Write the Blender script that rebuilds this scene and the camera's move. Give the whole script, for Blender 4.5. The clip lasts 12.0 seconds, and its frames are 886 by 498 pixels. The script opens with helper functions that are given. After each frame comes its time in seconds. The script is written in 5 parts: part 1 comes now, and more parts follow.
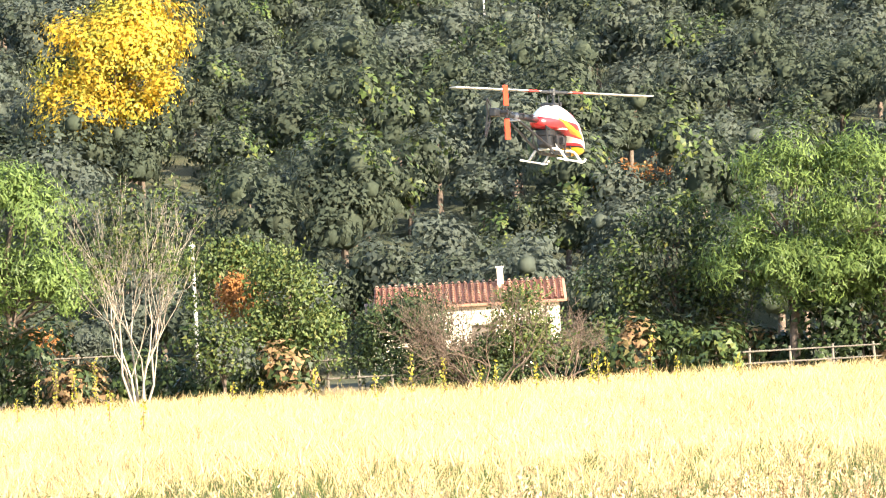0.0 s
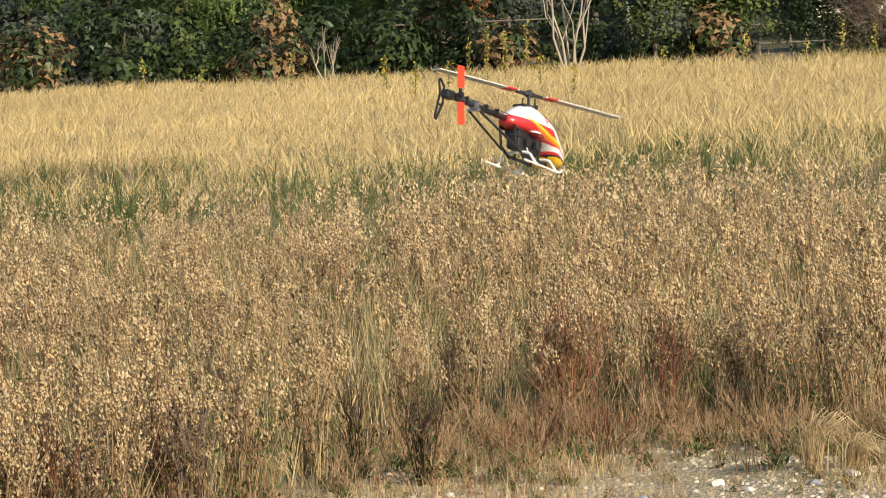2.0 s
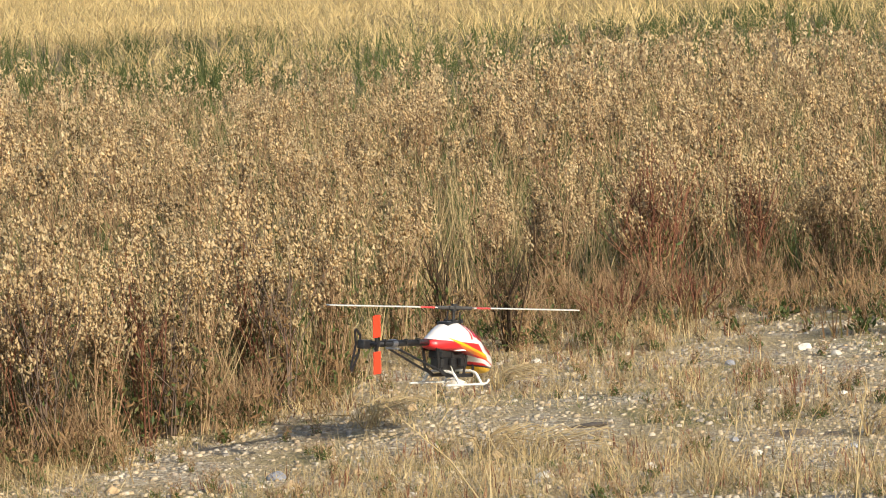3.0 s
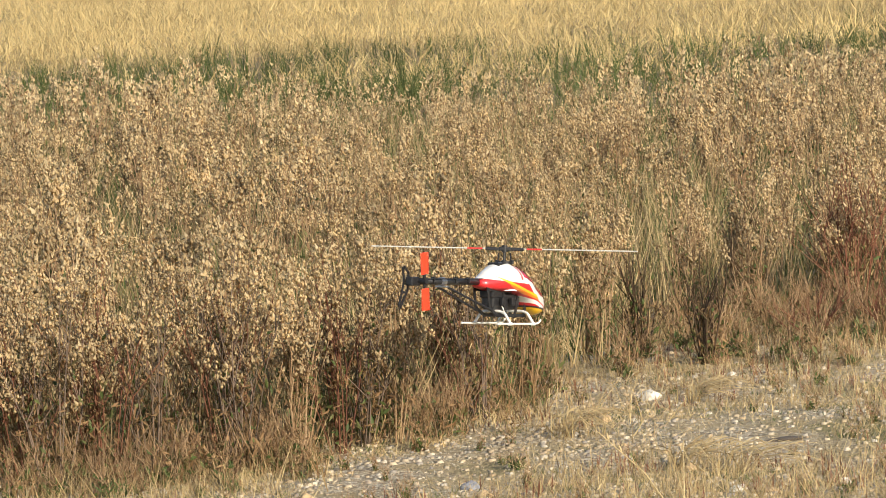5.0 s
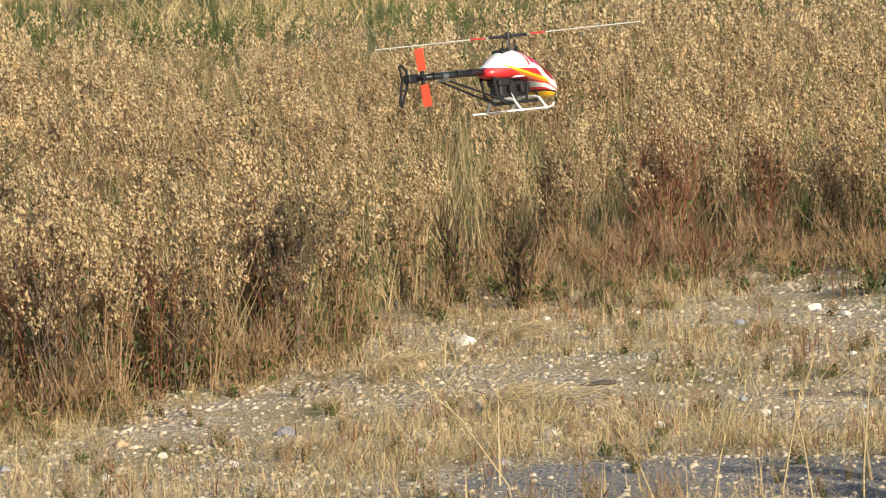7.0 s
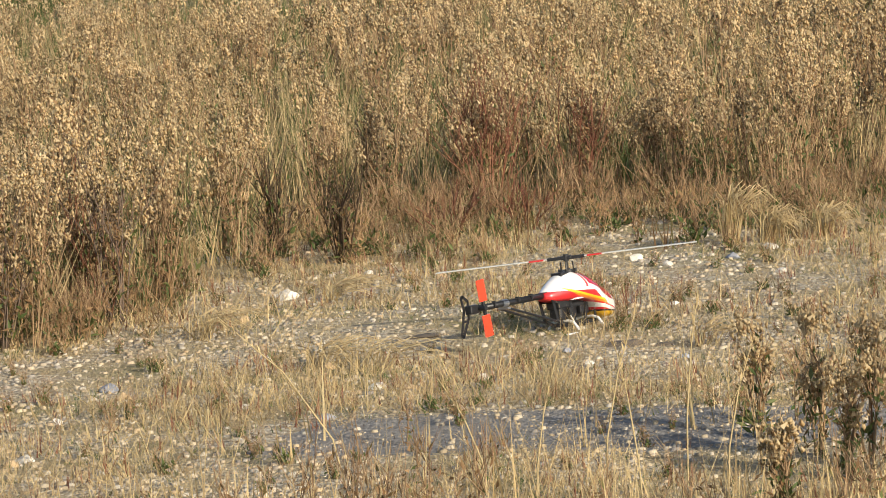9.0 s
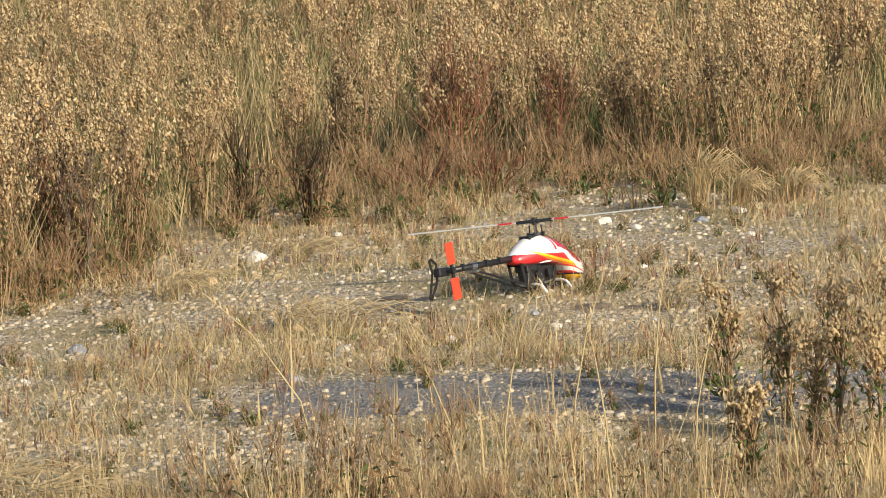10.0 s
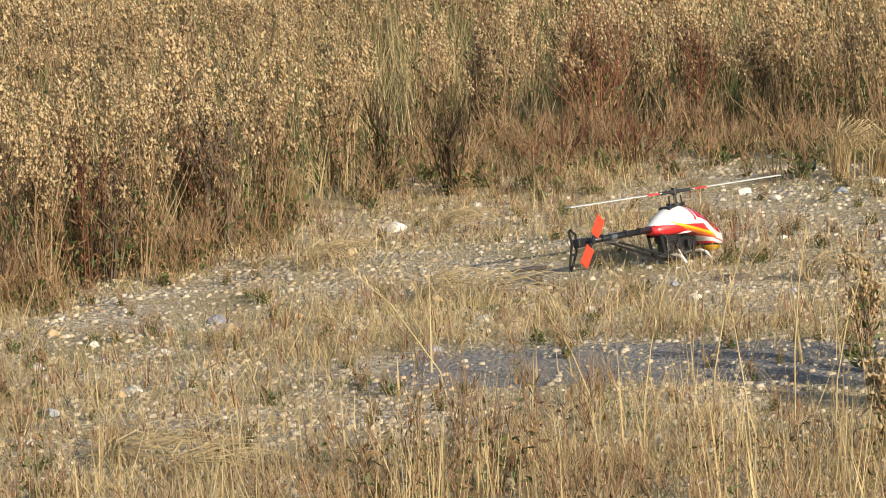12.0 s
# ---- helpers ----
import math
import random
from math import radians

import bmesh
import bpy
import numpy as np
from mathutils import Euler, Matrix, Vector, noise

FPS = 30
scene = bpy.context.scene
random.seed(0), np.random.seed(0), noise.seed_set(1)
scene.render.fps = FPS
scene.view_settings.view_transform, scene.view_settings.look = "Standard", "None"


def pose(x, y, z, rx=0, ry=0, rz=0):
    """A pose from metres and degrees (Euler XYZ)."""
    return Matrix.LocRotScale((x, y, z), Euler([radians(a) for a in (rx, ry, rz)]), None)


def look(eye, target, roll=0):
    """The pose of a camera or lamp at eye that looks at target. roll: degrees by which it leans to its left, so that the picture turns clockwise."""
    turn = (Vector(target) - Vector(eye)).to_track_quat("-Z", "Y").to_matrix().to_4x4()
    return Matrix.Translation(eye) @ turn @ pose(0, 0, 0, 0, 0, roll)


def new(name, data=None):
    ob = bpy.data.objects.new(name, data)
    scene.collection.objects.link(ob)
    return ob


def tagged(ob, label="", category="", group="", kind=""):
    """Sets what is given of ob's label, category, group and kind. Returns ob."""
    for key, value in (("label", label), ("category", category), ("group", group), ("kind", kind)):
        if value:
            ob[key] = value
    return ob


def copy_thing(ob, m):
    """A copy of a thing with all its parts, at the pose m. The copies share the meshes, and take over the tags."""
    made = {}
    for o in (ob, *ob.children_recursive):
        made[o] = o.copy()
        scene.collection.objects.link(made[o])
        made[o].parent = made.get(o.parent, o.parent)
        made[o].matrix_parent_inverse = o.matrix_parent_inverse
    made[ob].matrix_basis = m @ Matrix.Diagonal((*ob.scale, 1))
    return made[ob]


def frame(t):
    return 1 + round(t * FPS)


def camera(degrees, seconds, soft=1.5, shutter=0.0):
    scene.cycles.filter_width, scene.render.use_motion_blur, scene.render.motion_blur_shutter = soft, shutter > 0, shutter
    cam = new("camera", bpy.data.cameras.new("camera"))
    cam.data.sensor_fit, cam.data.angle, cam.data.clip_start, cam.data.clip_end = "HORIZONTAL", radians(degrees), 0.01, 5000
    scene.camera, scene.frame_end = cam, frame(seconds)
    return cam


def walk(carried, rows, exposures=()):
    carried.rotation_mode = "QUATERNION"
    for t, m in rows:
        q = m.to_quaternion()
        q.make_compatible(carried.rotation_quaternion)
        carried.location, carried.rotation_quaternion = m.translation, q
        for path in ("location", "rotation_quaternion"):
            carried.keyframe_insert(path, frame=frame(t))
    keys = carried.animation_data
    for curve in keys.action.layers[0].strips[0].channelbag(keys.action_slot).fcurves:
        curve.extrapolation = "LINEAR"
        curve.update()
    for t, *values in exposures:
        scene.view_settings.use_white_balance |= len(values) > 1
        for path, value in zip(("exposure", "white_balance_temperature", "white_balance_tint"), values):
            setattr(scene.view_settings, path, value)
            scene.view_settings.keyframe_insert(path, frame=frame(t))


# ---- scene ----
# A hand-held telephoto shot: the camera stays at one spot and pans and tilts after a model helicopter.
cam = camera(11.0, 12.0, 1.0, 0.1)
EYE = 2.0
# seconds, yaw, pitch, roll in degrees
LOOKS = [
    (0.0, 0.000, 1.000, -3.200),
    (0.5, 1.274, -0.256, -3.121),
    (0.9, 3.924, -0.900, -2.700),
    (1.0, 4.288, -1.265, -2.675),
    (1.1, 4.496, -1.703, -2.715),
    (1.2, 4.607, -2.166, -2.489),
    (1.4, 4.826, -3.105, -2.587),
    (1.5, 5.126, -3.186, -2.957),
    (2.0, 5.563, -2.903, -2.738),
    (2.5, 6.076, -3.355, -3.223),
    (2.8, 6.513, -3.829, -3.393),
    (3.0, 6.712, -4.504, -3.351),
    (3.2, 7.079, -4.484, -3.313),
    (4.8, 8.793, -4.535, -2.751),
    (5.0, 9.156, -4.242, -2.833),
    (5.5, 9.126, -4.459, -2.800),
    (6.0, 9.004, -5.209, -2.878),
    (6.5, 8.458, -4.940, -2.688),
    (7.0, 6.873, -5.034, -2.836),
    (7.5, 5.647, -5.398, -3.158),
    (7.7, 5.387, -5.590, -3.440),
    (9.3, 4.486, -5.761, -3.218),
    (9.5, 4.362, -5.825, -3.171),
    (10.0, 4.315, -6.213, -3.012),
    (10.5, 4.554, -6.229, -3.072),
    (11.0, 5.300, -5.972, -3.317),
    (11.5, 5.934, -5.958, -3.327),
    (12.0, 6.079, -6.488, -3.149),
]
# seconds, stops, kelvin, tint
EXPOSURES = [(t, stops, 6390, 10) for t, stops in ((0.0, 2.02), (0.3, 1.3), (0.5, 1.05), (1.0, 0.7), (1.5, 0.36), (7.0, 0.36), (10.0, 0.30), (12.0, 0.30))]
walk(cam, [(t, pose(0, 0, EYE, 90 + pitch, 0, yaw) @ pose(0, 0, 0, 0, 0, roll)) for t, yaw, pitch, roll in LOOKS], EXPOSURES)

# ---- world, sun ----
SUN_ELEVATION, SUN_AZIMUTH = 23.0, 136.0  # degrees; azimuth from +y towards +x
world = bpy.data.worlds.new("sky")
scene.world = world
world.use_nodes = True
sky = world.node_tree.nodes.new("ShaderNodeTexSky")
sky.sky_type, sky.sun_disc = "NISHITA", False
sky.sun_elevation, sky.sun_rotation = radians(SUN_ELEVATION), radians(SUN_AZIMUTH)
back = world.node_tree.nodes["Background"]
back.inputs["Strength"].default_value = 0.12
world.node_tree.links.new(sky.outputs[0], back.inputs["Color"])
sun = new("sun", bpy.data.lights.new("sun", "SUN"))
sun.data.energy, sun.data.angle, sun.data.color = 4.6, radians(0.6), (1.0, 0.88, 0.69)
sun_way = Vector((math.sin(radians(SUN_AZIMUTH)) * math.cos(radians(SUN_ELEVATION)), math.cos(radians(SUN_AZIMUTH)) * math.cos(radians(SUN_ELEVATION)), math.sin(radians(SUN_ELEVATION))))
sun.matrix_world = look(sun_way * 60, (0, 0, 0))


# ---- materials ----
def nodes_of(name):
    m = bpy.data.materials.new(name)
    m.use_nodes = True
    nt = m.node_tree
    return m, nt, nt.nodes["Principled BSDF"]


def ramp(nt, fac, stops):
    r = nt.nodes.new("ShaderNodeValToRGB")
    e = r.color_ramp.elements
    while len(e) < len(stops):
        e.new(0.5)
    for k, (p, c) in zip(e, stops):
        k.position, k.color = p, (*c, 1)
    nt.links.new(fac, r.inputs[0])
    return r.outputs[0]


def noise_tex(nt, scale, detail=4.0, rough=0.6, coord=None):
    n = nt.nodes.new("ShaderNodeTexNoise")
    n.inputs["Scale"].default_value, n.inputs["Detail"].default_value, n.inputs["Roughness"].default_value = scale, detail, rough
    if coord is None:
        coord = nt.nodes.new("ShaderNodeTexCoord").outputs["Object"]
    nt.links.new(coord, n.inputs["Vector"])
    return n.outputs[0]


def mix(nt, fac, a, b, kind="MIX"):
    m = nt.nodes.new("ShaderNodeMix")
    m.data_type, m.blend_type = "RGBA", kind
    for s, v in ((m.inputs[0], fac), (m.inputs[6], a), (m.inputs[7], b)):
        if hasattr(v, "is_linked"):
            nt.links.new(v, s)
        else:
            s.default_value = v if isinstance(v, float) else (*v, 1)
    return m.outputs[2]


def calc(nt, op, a, b=0.0, c=0.0):
    m = nt.nodes.new("ShaderNodeMath")
    m.operation = op
    for s, v in zip(m.inputs, (a, b, c)):
        if hasattr(v, "is_linked"):
            nt.links.new(v, s)
        else:
            s.default_value = v
    return m.outputs[0]


def bump(nt, bsdf, height, strength, distance):
    b = nt.nodes.new("ShaderNodeBump")
    b.inputs["Strength"].default_value, b.inputs["Distance"].default_value = strength, distance
    nt.links.new(height, b.inputs["Height"])
    nt.links.new(b.outputs[0], bsdf.inputs["Normal"])


def foliage(name, colours, through_light=0.25, rough=0.6, patch=0.25, deep=0.0):
    """Leaves, stalks or seed heads: a colour for each piece from a ramp, patches at a larger scale, some light shining through."""
    m, nt, bsdf = nodes_of(name)
    geo = nt.nodes.new("ShaderNodeNewGeometry")
    n = len(colours)
    col = ramp(nt, geo.outputs["Random Per Island"], [(i / max(1, n - 1), c) for i, c in enumerate(colours)])
    big = noise_tex(nt, patch, 3.0)
    col = mix(nt, 1.0, col, ramp(nt, big, [(0.32, (0.72 - deep, 0.70 - deep, 0.68 - deep)), (0.68, (1.15, 1.12, 1.05))]), "MULTIPLY")
    nt.links.new(col, bsdf.inputs["Base Color"])
    bsdf.inputs["Roughness"].default_value = rough
    bsdf.inputs["Specular IOR Level"].default_value = 0.25
    if through_light:
        tr = nt.nodes.new("ShaderNodeBsdfTranslucent")
        nt.links.new(col, tr.inputs[0])
        mx = nt.nodes.new("ShaderNodeMixShader")
        mx.inputs[0].default_value = through_light
        nt.links.new(bsdf.outputs[0], mx.inputs[1])
        nt.links.new(tr.outputs[0], mx.inputs[2])
        nt.links.new(mx.outputs[0], nt.nodes["Material Output"].inputs[0])
    return m


def plain(name, colour, rough=0.5, metal=0.0, coat=0.0, grain=60.0, vary=0.12):
    m, nt, bsdf = nodes_of(name)
    n = noise_tex(nt, grain, 5.0)
    dark, light = tuple(c * (1 - vary) for c in colour), tuple(min(1, c * (1 + vary)) for c in colour)
    nt.links.new(ramp(nt, n, [(0.3, dark), (0.7, light)]), bsdf.inputs["Base Color"])
    bsdf.inputs["Roughness"].default_value, bsdf.inputs["Metallic"].default_value, bsdf.inputs["Coat Weight"].default_value = rough, metal, coat
    bump(nt, bsdf, n, 0.08, 0.002)
    return m


FLUFF = foliage("dry_seed_fluff", [(0.64, 0.47, 0.26), (0.79, 0.62, 0.37), (0.86, 0.71, 0.46), (0.71, 0.54, 0.31)], 0.42, 0.9, 3.5, 0.18)
STALK = foliage("dry_brown_stalk", [(0.20, 0.12, 0.07), (0.32, 0.21, 0.12), (0.42, 0.30, 0.18), (0.26, 0.17, 0.10)], 0.0, 0.8)
DRYLEAF = foliage("withered_leaf", [(0.28, 0.165, 0.085), (0.38, 0.25, 0.13), (0.23, 0.14, 0.07), (0.17, 0.16, 0.06)], 0.25, 0.7, 3.0, 0.2)
GREENLEAF = foliage("green_weed_leaf", [(0.075, 0.11, 0.035), (0.11, 0.15, 0.048), (0.17, 0.19, 0.07)], 0.3, 0.55)
STRAW = foliage("straw", [(0.46, 0.34, 0.17), (0.62, 0.48, 0.26), (0.70, 0.57, 0.33), (0.36, 0.26, 0.13)], 0.25, 0.7, 2.0, 0.1)
REDSTALK = foliage("red_brown_stalk", [(0.13, 0.05, 0.035), (0.20, 0.085, 0.05), (0.25, 0.13, 0.08)], 0.0, 0.8)
DARKSTALK = foliage("dark_stalk", [(0.07, 0.045, 0.03), (0.11, 0.075, 0.05), (0.14, 0.11, 0.06)], 0.0, 0.85)
PLUME = foliage("pale_feather_grass", [(0.60, 0.45, 0.21), (0.68, 0.53, 0.26), (0.74, 0.60, 0.31), (0.54, 0.40, 0.19)], 0.35, 0.8, 0.12)
PINE = foliage("pine_needles", [(0.09, 0.14, 0.04), (0.15, 0.22, 0.06), (0.20, 0.28, 0.075), (0.11, 0.16, 0.05)], 0.35, 0.5)
LEAF = foliage("broad_leaves", [(0.05, 0.085, 0.025), (0.09, 0.13, 0.04), (0.13, 0.17, 0.05), (0.16, 0.17, 0.05)], 0.25, 0.5)
OLIVE = foliage("grey_green_leaves", [(0.098, 0.118, 0.092), (0.112, 0.133, 0.106), (0.13, 0.15, 0.122), (0.105, 0.124, 0.094)], 0.42, 0.85)
SLOPELEAF = foliage("dull_green_leaves", [(0.064, 0.082, 0.056), (0.076, 0.095, 0.064), (0.09, 0.108, 0.072)], 0.42, 0.85)
DARKLEAF = foliage("dark_leaves", [(0.028, 0.045, 0.018), (0.045, 0.07, 0.025), (0.07, 0.10, 0.035)], 0.15, 0.45)
YELLOWLEAF = foliage("yellow_autumn_leaves", [(0.55, 0.36, 0.03), (0.68, 0.47, 0.05), (0.50, 0.38, 0.06)], 0.35, 0.6)
ORANGELEAF = foliage("orange_autumn_leaves", [(0.32, 0.14, 0.045), (0.42, 0.20, 0.06), (0.26, 0.13, 0.06)], 0.3, 0.6)
POPLARLEAF = foliage("yellowing_poplar_leaves", [(0.42, 0.38, 0.05), (0.55, 0.47, 0.07), (0.25, 0.28, 0.06)], 0.35, 0.5)
TWIG = foliage("grey_brown_twig", [(0.15, 0.11, 0.085), (0.22, 0.165, 0.13), (0.11, 0.085, 0.065)], 0.0, 0.85)
PALETWIG = foliage("pale_bark_twig", [(0.34, 0.29, 0.23), (0.42, 0.37, 0.30), (0.26, 0.22, 0.17)], 0.0, 0.8)
BARK = plain("bark", (0.13, 0.095, 0.07), 0.9, grain=9.0, vary=0.4)
STONE = foliage("limestone", [(0.40, 0.32, 0.21), (0.58, 0.50, 0.38), (0.48, 0.36, 0.22), (0.26, 0.24, 0.22), (0.62, 0.56, 0.46), (0.38, 0.31, 0.21), (0.50, 0.43, 0.32)], 0.0, 0.85, 3.0)
GREYSTONE = plain("grey_stone", (0.27, 0.28, 0.31), 0.85, grain=22.0, vary=0.35)
TANSTONE = plain("tan_stone", (0.52, 0.37, 0.21), 0.85, grain=22.0, vary=0.3)
WHITESTONE = plain("white_stone", (0.66, 0.61, 0.52), 0.85, grain=22.0, vary=0.25)


def ground_material():
    m, nt, bsdf = nodes_of("stony_ground")
    geo = nt.nodes.new("ShaderNodeNewGeometry")
    pos = geo.outputs["Position"]
    xyz = nt.nodes.new("ShaderNodeSeparateXYZ")
    nt.links.new(pos, xyz.inputs[0])
    fine = noise_tex(nt, 38.0, 6.0, 0.75, pos)
    mid = noise_tex(nt, 2.2, 5.0, 0.65, pos)
    cell = nt.nodes.new("ShaderNodeTexVoronoi")
    cell.inputs["Scale"].default_value = 55.0
    nt.links.new(pos, cell.inputs["Vector"])
    gravel = ramp(nt, cell.outputs["Color"], [(0.15, (0.16, 0.12, 0.08)), (0.45, (0.46, 0.38, 0.265)), (0.8, (0.86, 0.77, 0.61))])
    gravel = mix(nt, 0.35, gravel, ramp(nt, fine, [(0.3, (0.24, 0.185, 0.115)), (0.7, (0.60, 0.50, 0.35))]))
    litter = ramp(nt, fine, [(0.25, (0.20, 0.15, 0.075)), (0.55, (0.47, 0.37, 0.20)), (0.8, (0.62, 0.50, 0.30))])
    moss = ramp(nt, fine, [(0.3, (0.18, 0.16, 0.06)), (0.7, (0.38, 0.33, 0.15))])
    near = mix(nt, ramp(nt, mid, [(0.41, (0, 0, 0)), (0.56, (0.9, 0.9, 0.9))]), gravel, litter)
    near = mix(nt, ramp(nt, noise_tex(nt, 1.1, 4.0, 0.6, pos), [(0.56, (0, 0, 0)), (0.64, (0.8, 0.8, 0.8))]), near, moss)
    # a bare, dark grey strip across the stony clearing
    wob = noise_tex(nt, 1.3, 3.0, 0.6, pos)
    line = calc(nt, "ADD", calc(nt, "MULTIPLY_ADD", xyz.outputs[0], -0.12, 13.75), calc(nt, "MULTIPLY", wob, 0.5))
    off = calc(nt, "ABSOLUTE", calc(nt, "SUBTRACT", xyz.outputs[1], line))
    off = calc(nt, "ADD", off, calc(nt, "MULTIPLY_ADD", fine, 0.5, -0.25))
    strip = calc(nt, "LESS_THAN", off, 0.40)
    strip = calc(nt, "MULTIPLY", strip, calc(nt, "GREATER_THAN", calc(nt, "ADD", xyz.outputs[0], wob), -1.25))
    strip_grey = ramp(nt, fine, [(0.3, (0.16, 0.15, 0.13)), (0.55, (0.28, 0.26, 0.235)), (0.75, (0.50, 0.47, 0.42))])
    near = mix(nt, strip, near, strip_grey)
    soil = ramp(nt, fine, [(0.3, (0.12, 0.09, 0.05)), (0.7, (0.34, 0.25, 0.13))])
    col = mix(nt, ramp(nt, calc(nt, "MULTIPLY", xyz.outputs[1], 0.01), [(0.205, (0, 0, 0)), (0.225, (1, 1, 1))]), near, soil)
    hill = ramp(nt, noise_tex(nt, 0.12, 6.0, 0.7, pos), [(0.35, (0.035, 0.045, 0.02)), (0.55, (0.08, 0.085, 0.04)), (0.75, (0.17, 0.14, 0.07))])
    col = mix(nt, ramp(nt, calc(nt, "MULTIPLY", xyz.outputs[1], 0.001), [(0.165, (0, 0, 0)), (0.185, (1, 1, 1))]), col, hill)
    nt.links.new(col, bsdf.inputs["Base Color"])
    bsdf.inputs["Roughness"].default_value = 0.95
    relief = calc(nt, "ADD", fine, calc(nt, "MULTIPLY", cell.outputs["Distance"], -0.9))
    bump(nt, bsdf, relief, 0.8, 0.03)
    return m


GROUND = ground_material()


# ---- mesh helpers ----
class Geo:
    """Triangles gathered piece by piece, each with a material slot."""

    def __init__(self):
        self.v, self.f, self.m, self.n = [], [], [], 0

    def add(self, verts, faces, slot=0):
        verts, faces = np.asarray(verts, float), np.asarray(faces, int)
        self.v.append(verts)
        self.f.append(faces + self.n)
        self.m.append(np.full(len(faces), slot))
        self.n += len(verts)

    def tube(self, pts, radii, slot=0, sides=3):
        pts = [np.asarray(p, float) for p in pts]
        rings = []
        for i, p in enumerate(pts):
            d = pts[min(i + 1, len(pts) - 1)] - pts[max(i - 1, 0)]
            d = d / (np.linalg.norm(d) + 1e-9)
            a = np.cross(d, (0.3, 1, 0.2) if abs(d[2]) > 0.7 else (0, 0, 1))
            a /= np.linalg.norm(a)
            b = np.cross(d, a)
            rings += [p + radii[i] * (math.cos(k) * a + math.sin(k) * b) for k in np.arange(sides) * 2 * math.pi / sides]
        faces = []
        for i in range(len(pts) - 1):
            for k in range(sides):
                a, b = i * sides + k, i * sides + (k + 1) % sides
                faces += [(a, b, b + sides), (a, b + sides, a + sides)]
        self.add(rings, faces, slot)

    def blade(self, base, tip, width, slot=0, side=None):
        """A grass blade or needle: one narrow triangle."""
        base, tip = np.asarray(base, float), np.asarray(tip, float)
        s = np.array([random.uniform(-1, 1), random.uniform(-1, 1), 0.1]) if side is None else side
        s = s / (np.linalg.norm(s) + 1e-9) * width * 0.5
        self.add([base - s, base + s, tip], [(0, 1, 2)], slot)

    def flake(self, p, d, length, width, slot, face, flat=False):
        """A single-faced leaf or needle: one triangle turned to look along face; flat: it lies square to face."""
        if flat:
            d = d - face * (np.dot(d, face) / (np.dot(face, face) + 1e-9))
        s = np.cross(d, face)
        s = s / (np.linalg.norm(s) + 1e-9) * width * 0.5
        d = d / (np.linalg.norm(d) + 1e-9) * length
        self.add([p - s, p + s, p + d], [(0, 1, 2)], slot)

    def leaf(self, p, d, length, width, slot=0, face=None):
        """A pointed leaf, folded along its rib; face: the way that its upper side looks."""
        p, d = np.asarray(p, float), np.asarray(d, float)
        d = d / (np.linalg.norm(d) + 1e-9)
        s = np.cross(d, rnd3() if face is None else face)
        s = s / (np.linalg.norm(s) + 1e-9) * width * 0.5
        u = np.cross(s, d) * 0.5
        self.add([p, p + d * length * 0.45 + s + u, p + d * length, p + d * length * 0.45 - s + u], [(0, 1, 2), (0, 2, 3)], slot)

    def tuft(self, p, r, slot=0):
        """A tuft of seed fluff: an uneven, upright six-sided grain."""
        a = random.uniform(0, 6.28) + np.arange(3) * 2.094
        o = np.stack([np.cos(a) * r, np.sin(a) * r, np.zeros(3)], 1) * np.random.uniform(0.7, 1.3, (3, 1))
        lean = rnd3() * r * 0.4
        self.add(np.concatenate([o, [lean + (0, 0, r * 1.5), -lean - (0, 0, r * 1.1)]]) + p, [(0, 1, 3), (1, 2, 3), (2, 0, 3), (1, 0, 4), (2, 1, 4), (0, 2, 4)], slot)

    def arrays(self):
        return np.concatenate(self.v), np.concatenate(self.f), np.concatenate(self.m)

    def mesh(self, name, mats):
        return mesh_from(name, *self.arrays(), mats)


def rnd3():
    return np.random.normal(size=3)


def turn(a, tilt=0.0):
    c, s = math.cos(a), math.sin(a)
    ct, st = math.cos(tilt), math.sin(tilt)
    return np.array([[c, -s, 0], [s, c, 0], [0, 0, 1]]) @ np.array([[1, 0, 0], [0, ct, -st], [0, st, ct]])


def mesh_from(name, v, f, slots, mats):
    me = bpy.data.meshes.new(name)
    me.vertices.add(len(v))
    me.vertices.foreach_set("co", np.ascontiguousarray(v, np.float32).ravel())
    me.loops.add(f.size)
    me.loops.foreach_set("vertex_index", np.ascontiguousarray(f, np.int32).ravel())
    me.polygons.add(len(f))
    me.polygons.foreach_set("loop_start", np.arange(0, f.size, 3, dtype=np.int32))
    for m in mats:
        me.materials.append(m)
    me.polygons.foreach_set("material_index", np.ascontiguousarray(slots, np.int32))
    me.update()
    me.validate()
    return me


def scatter(name, kinds, places, mats):
    """One mesh of many plants: places are (kind, x, y, z, turn, scale)."""
    vs, fs, ms, n = [], [], [], 0
    data = [g.arrays() for g in kinds]
    for k, x, y, z, a, s in places:
        v, f, m = data[k]
        w = (v * s) @ turn(a, 0).T
        w += (x, y, z)
        vs.append(w), fs.append(f + n), ms.append(m)
        n += len(v)
    return mesh_from(name, np.concatenate(vs), np.concatenate(fs), np.concatenate(ms), mats)


def part(name, bm, material, parent, label="", smooth=False):
    """Link a bmesh as one mesh object under a thing or a part."""
    me = bpy.data.meshes.new(name)
    bm.to_mesh(me)
    bm.free()
    for m in material if isinstance(material, (list, tuple)) else [material]:
        me.materials.append(m)
    if smooth:
        me.polygons.foreach_set("use_smooth", np.ones(len(me.polygons), bool))
    ob = new(name, me)
    ob.parent = parent
    return tagged(ob, label)


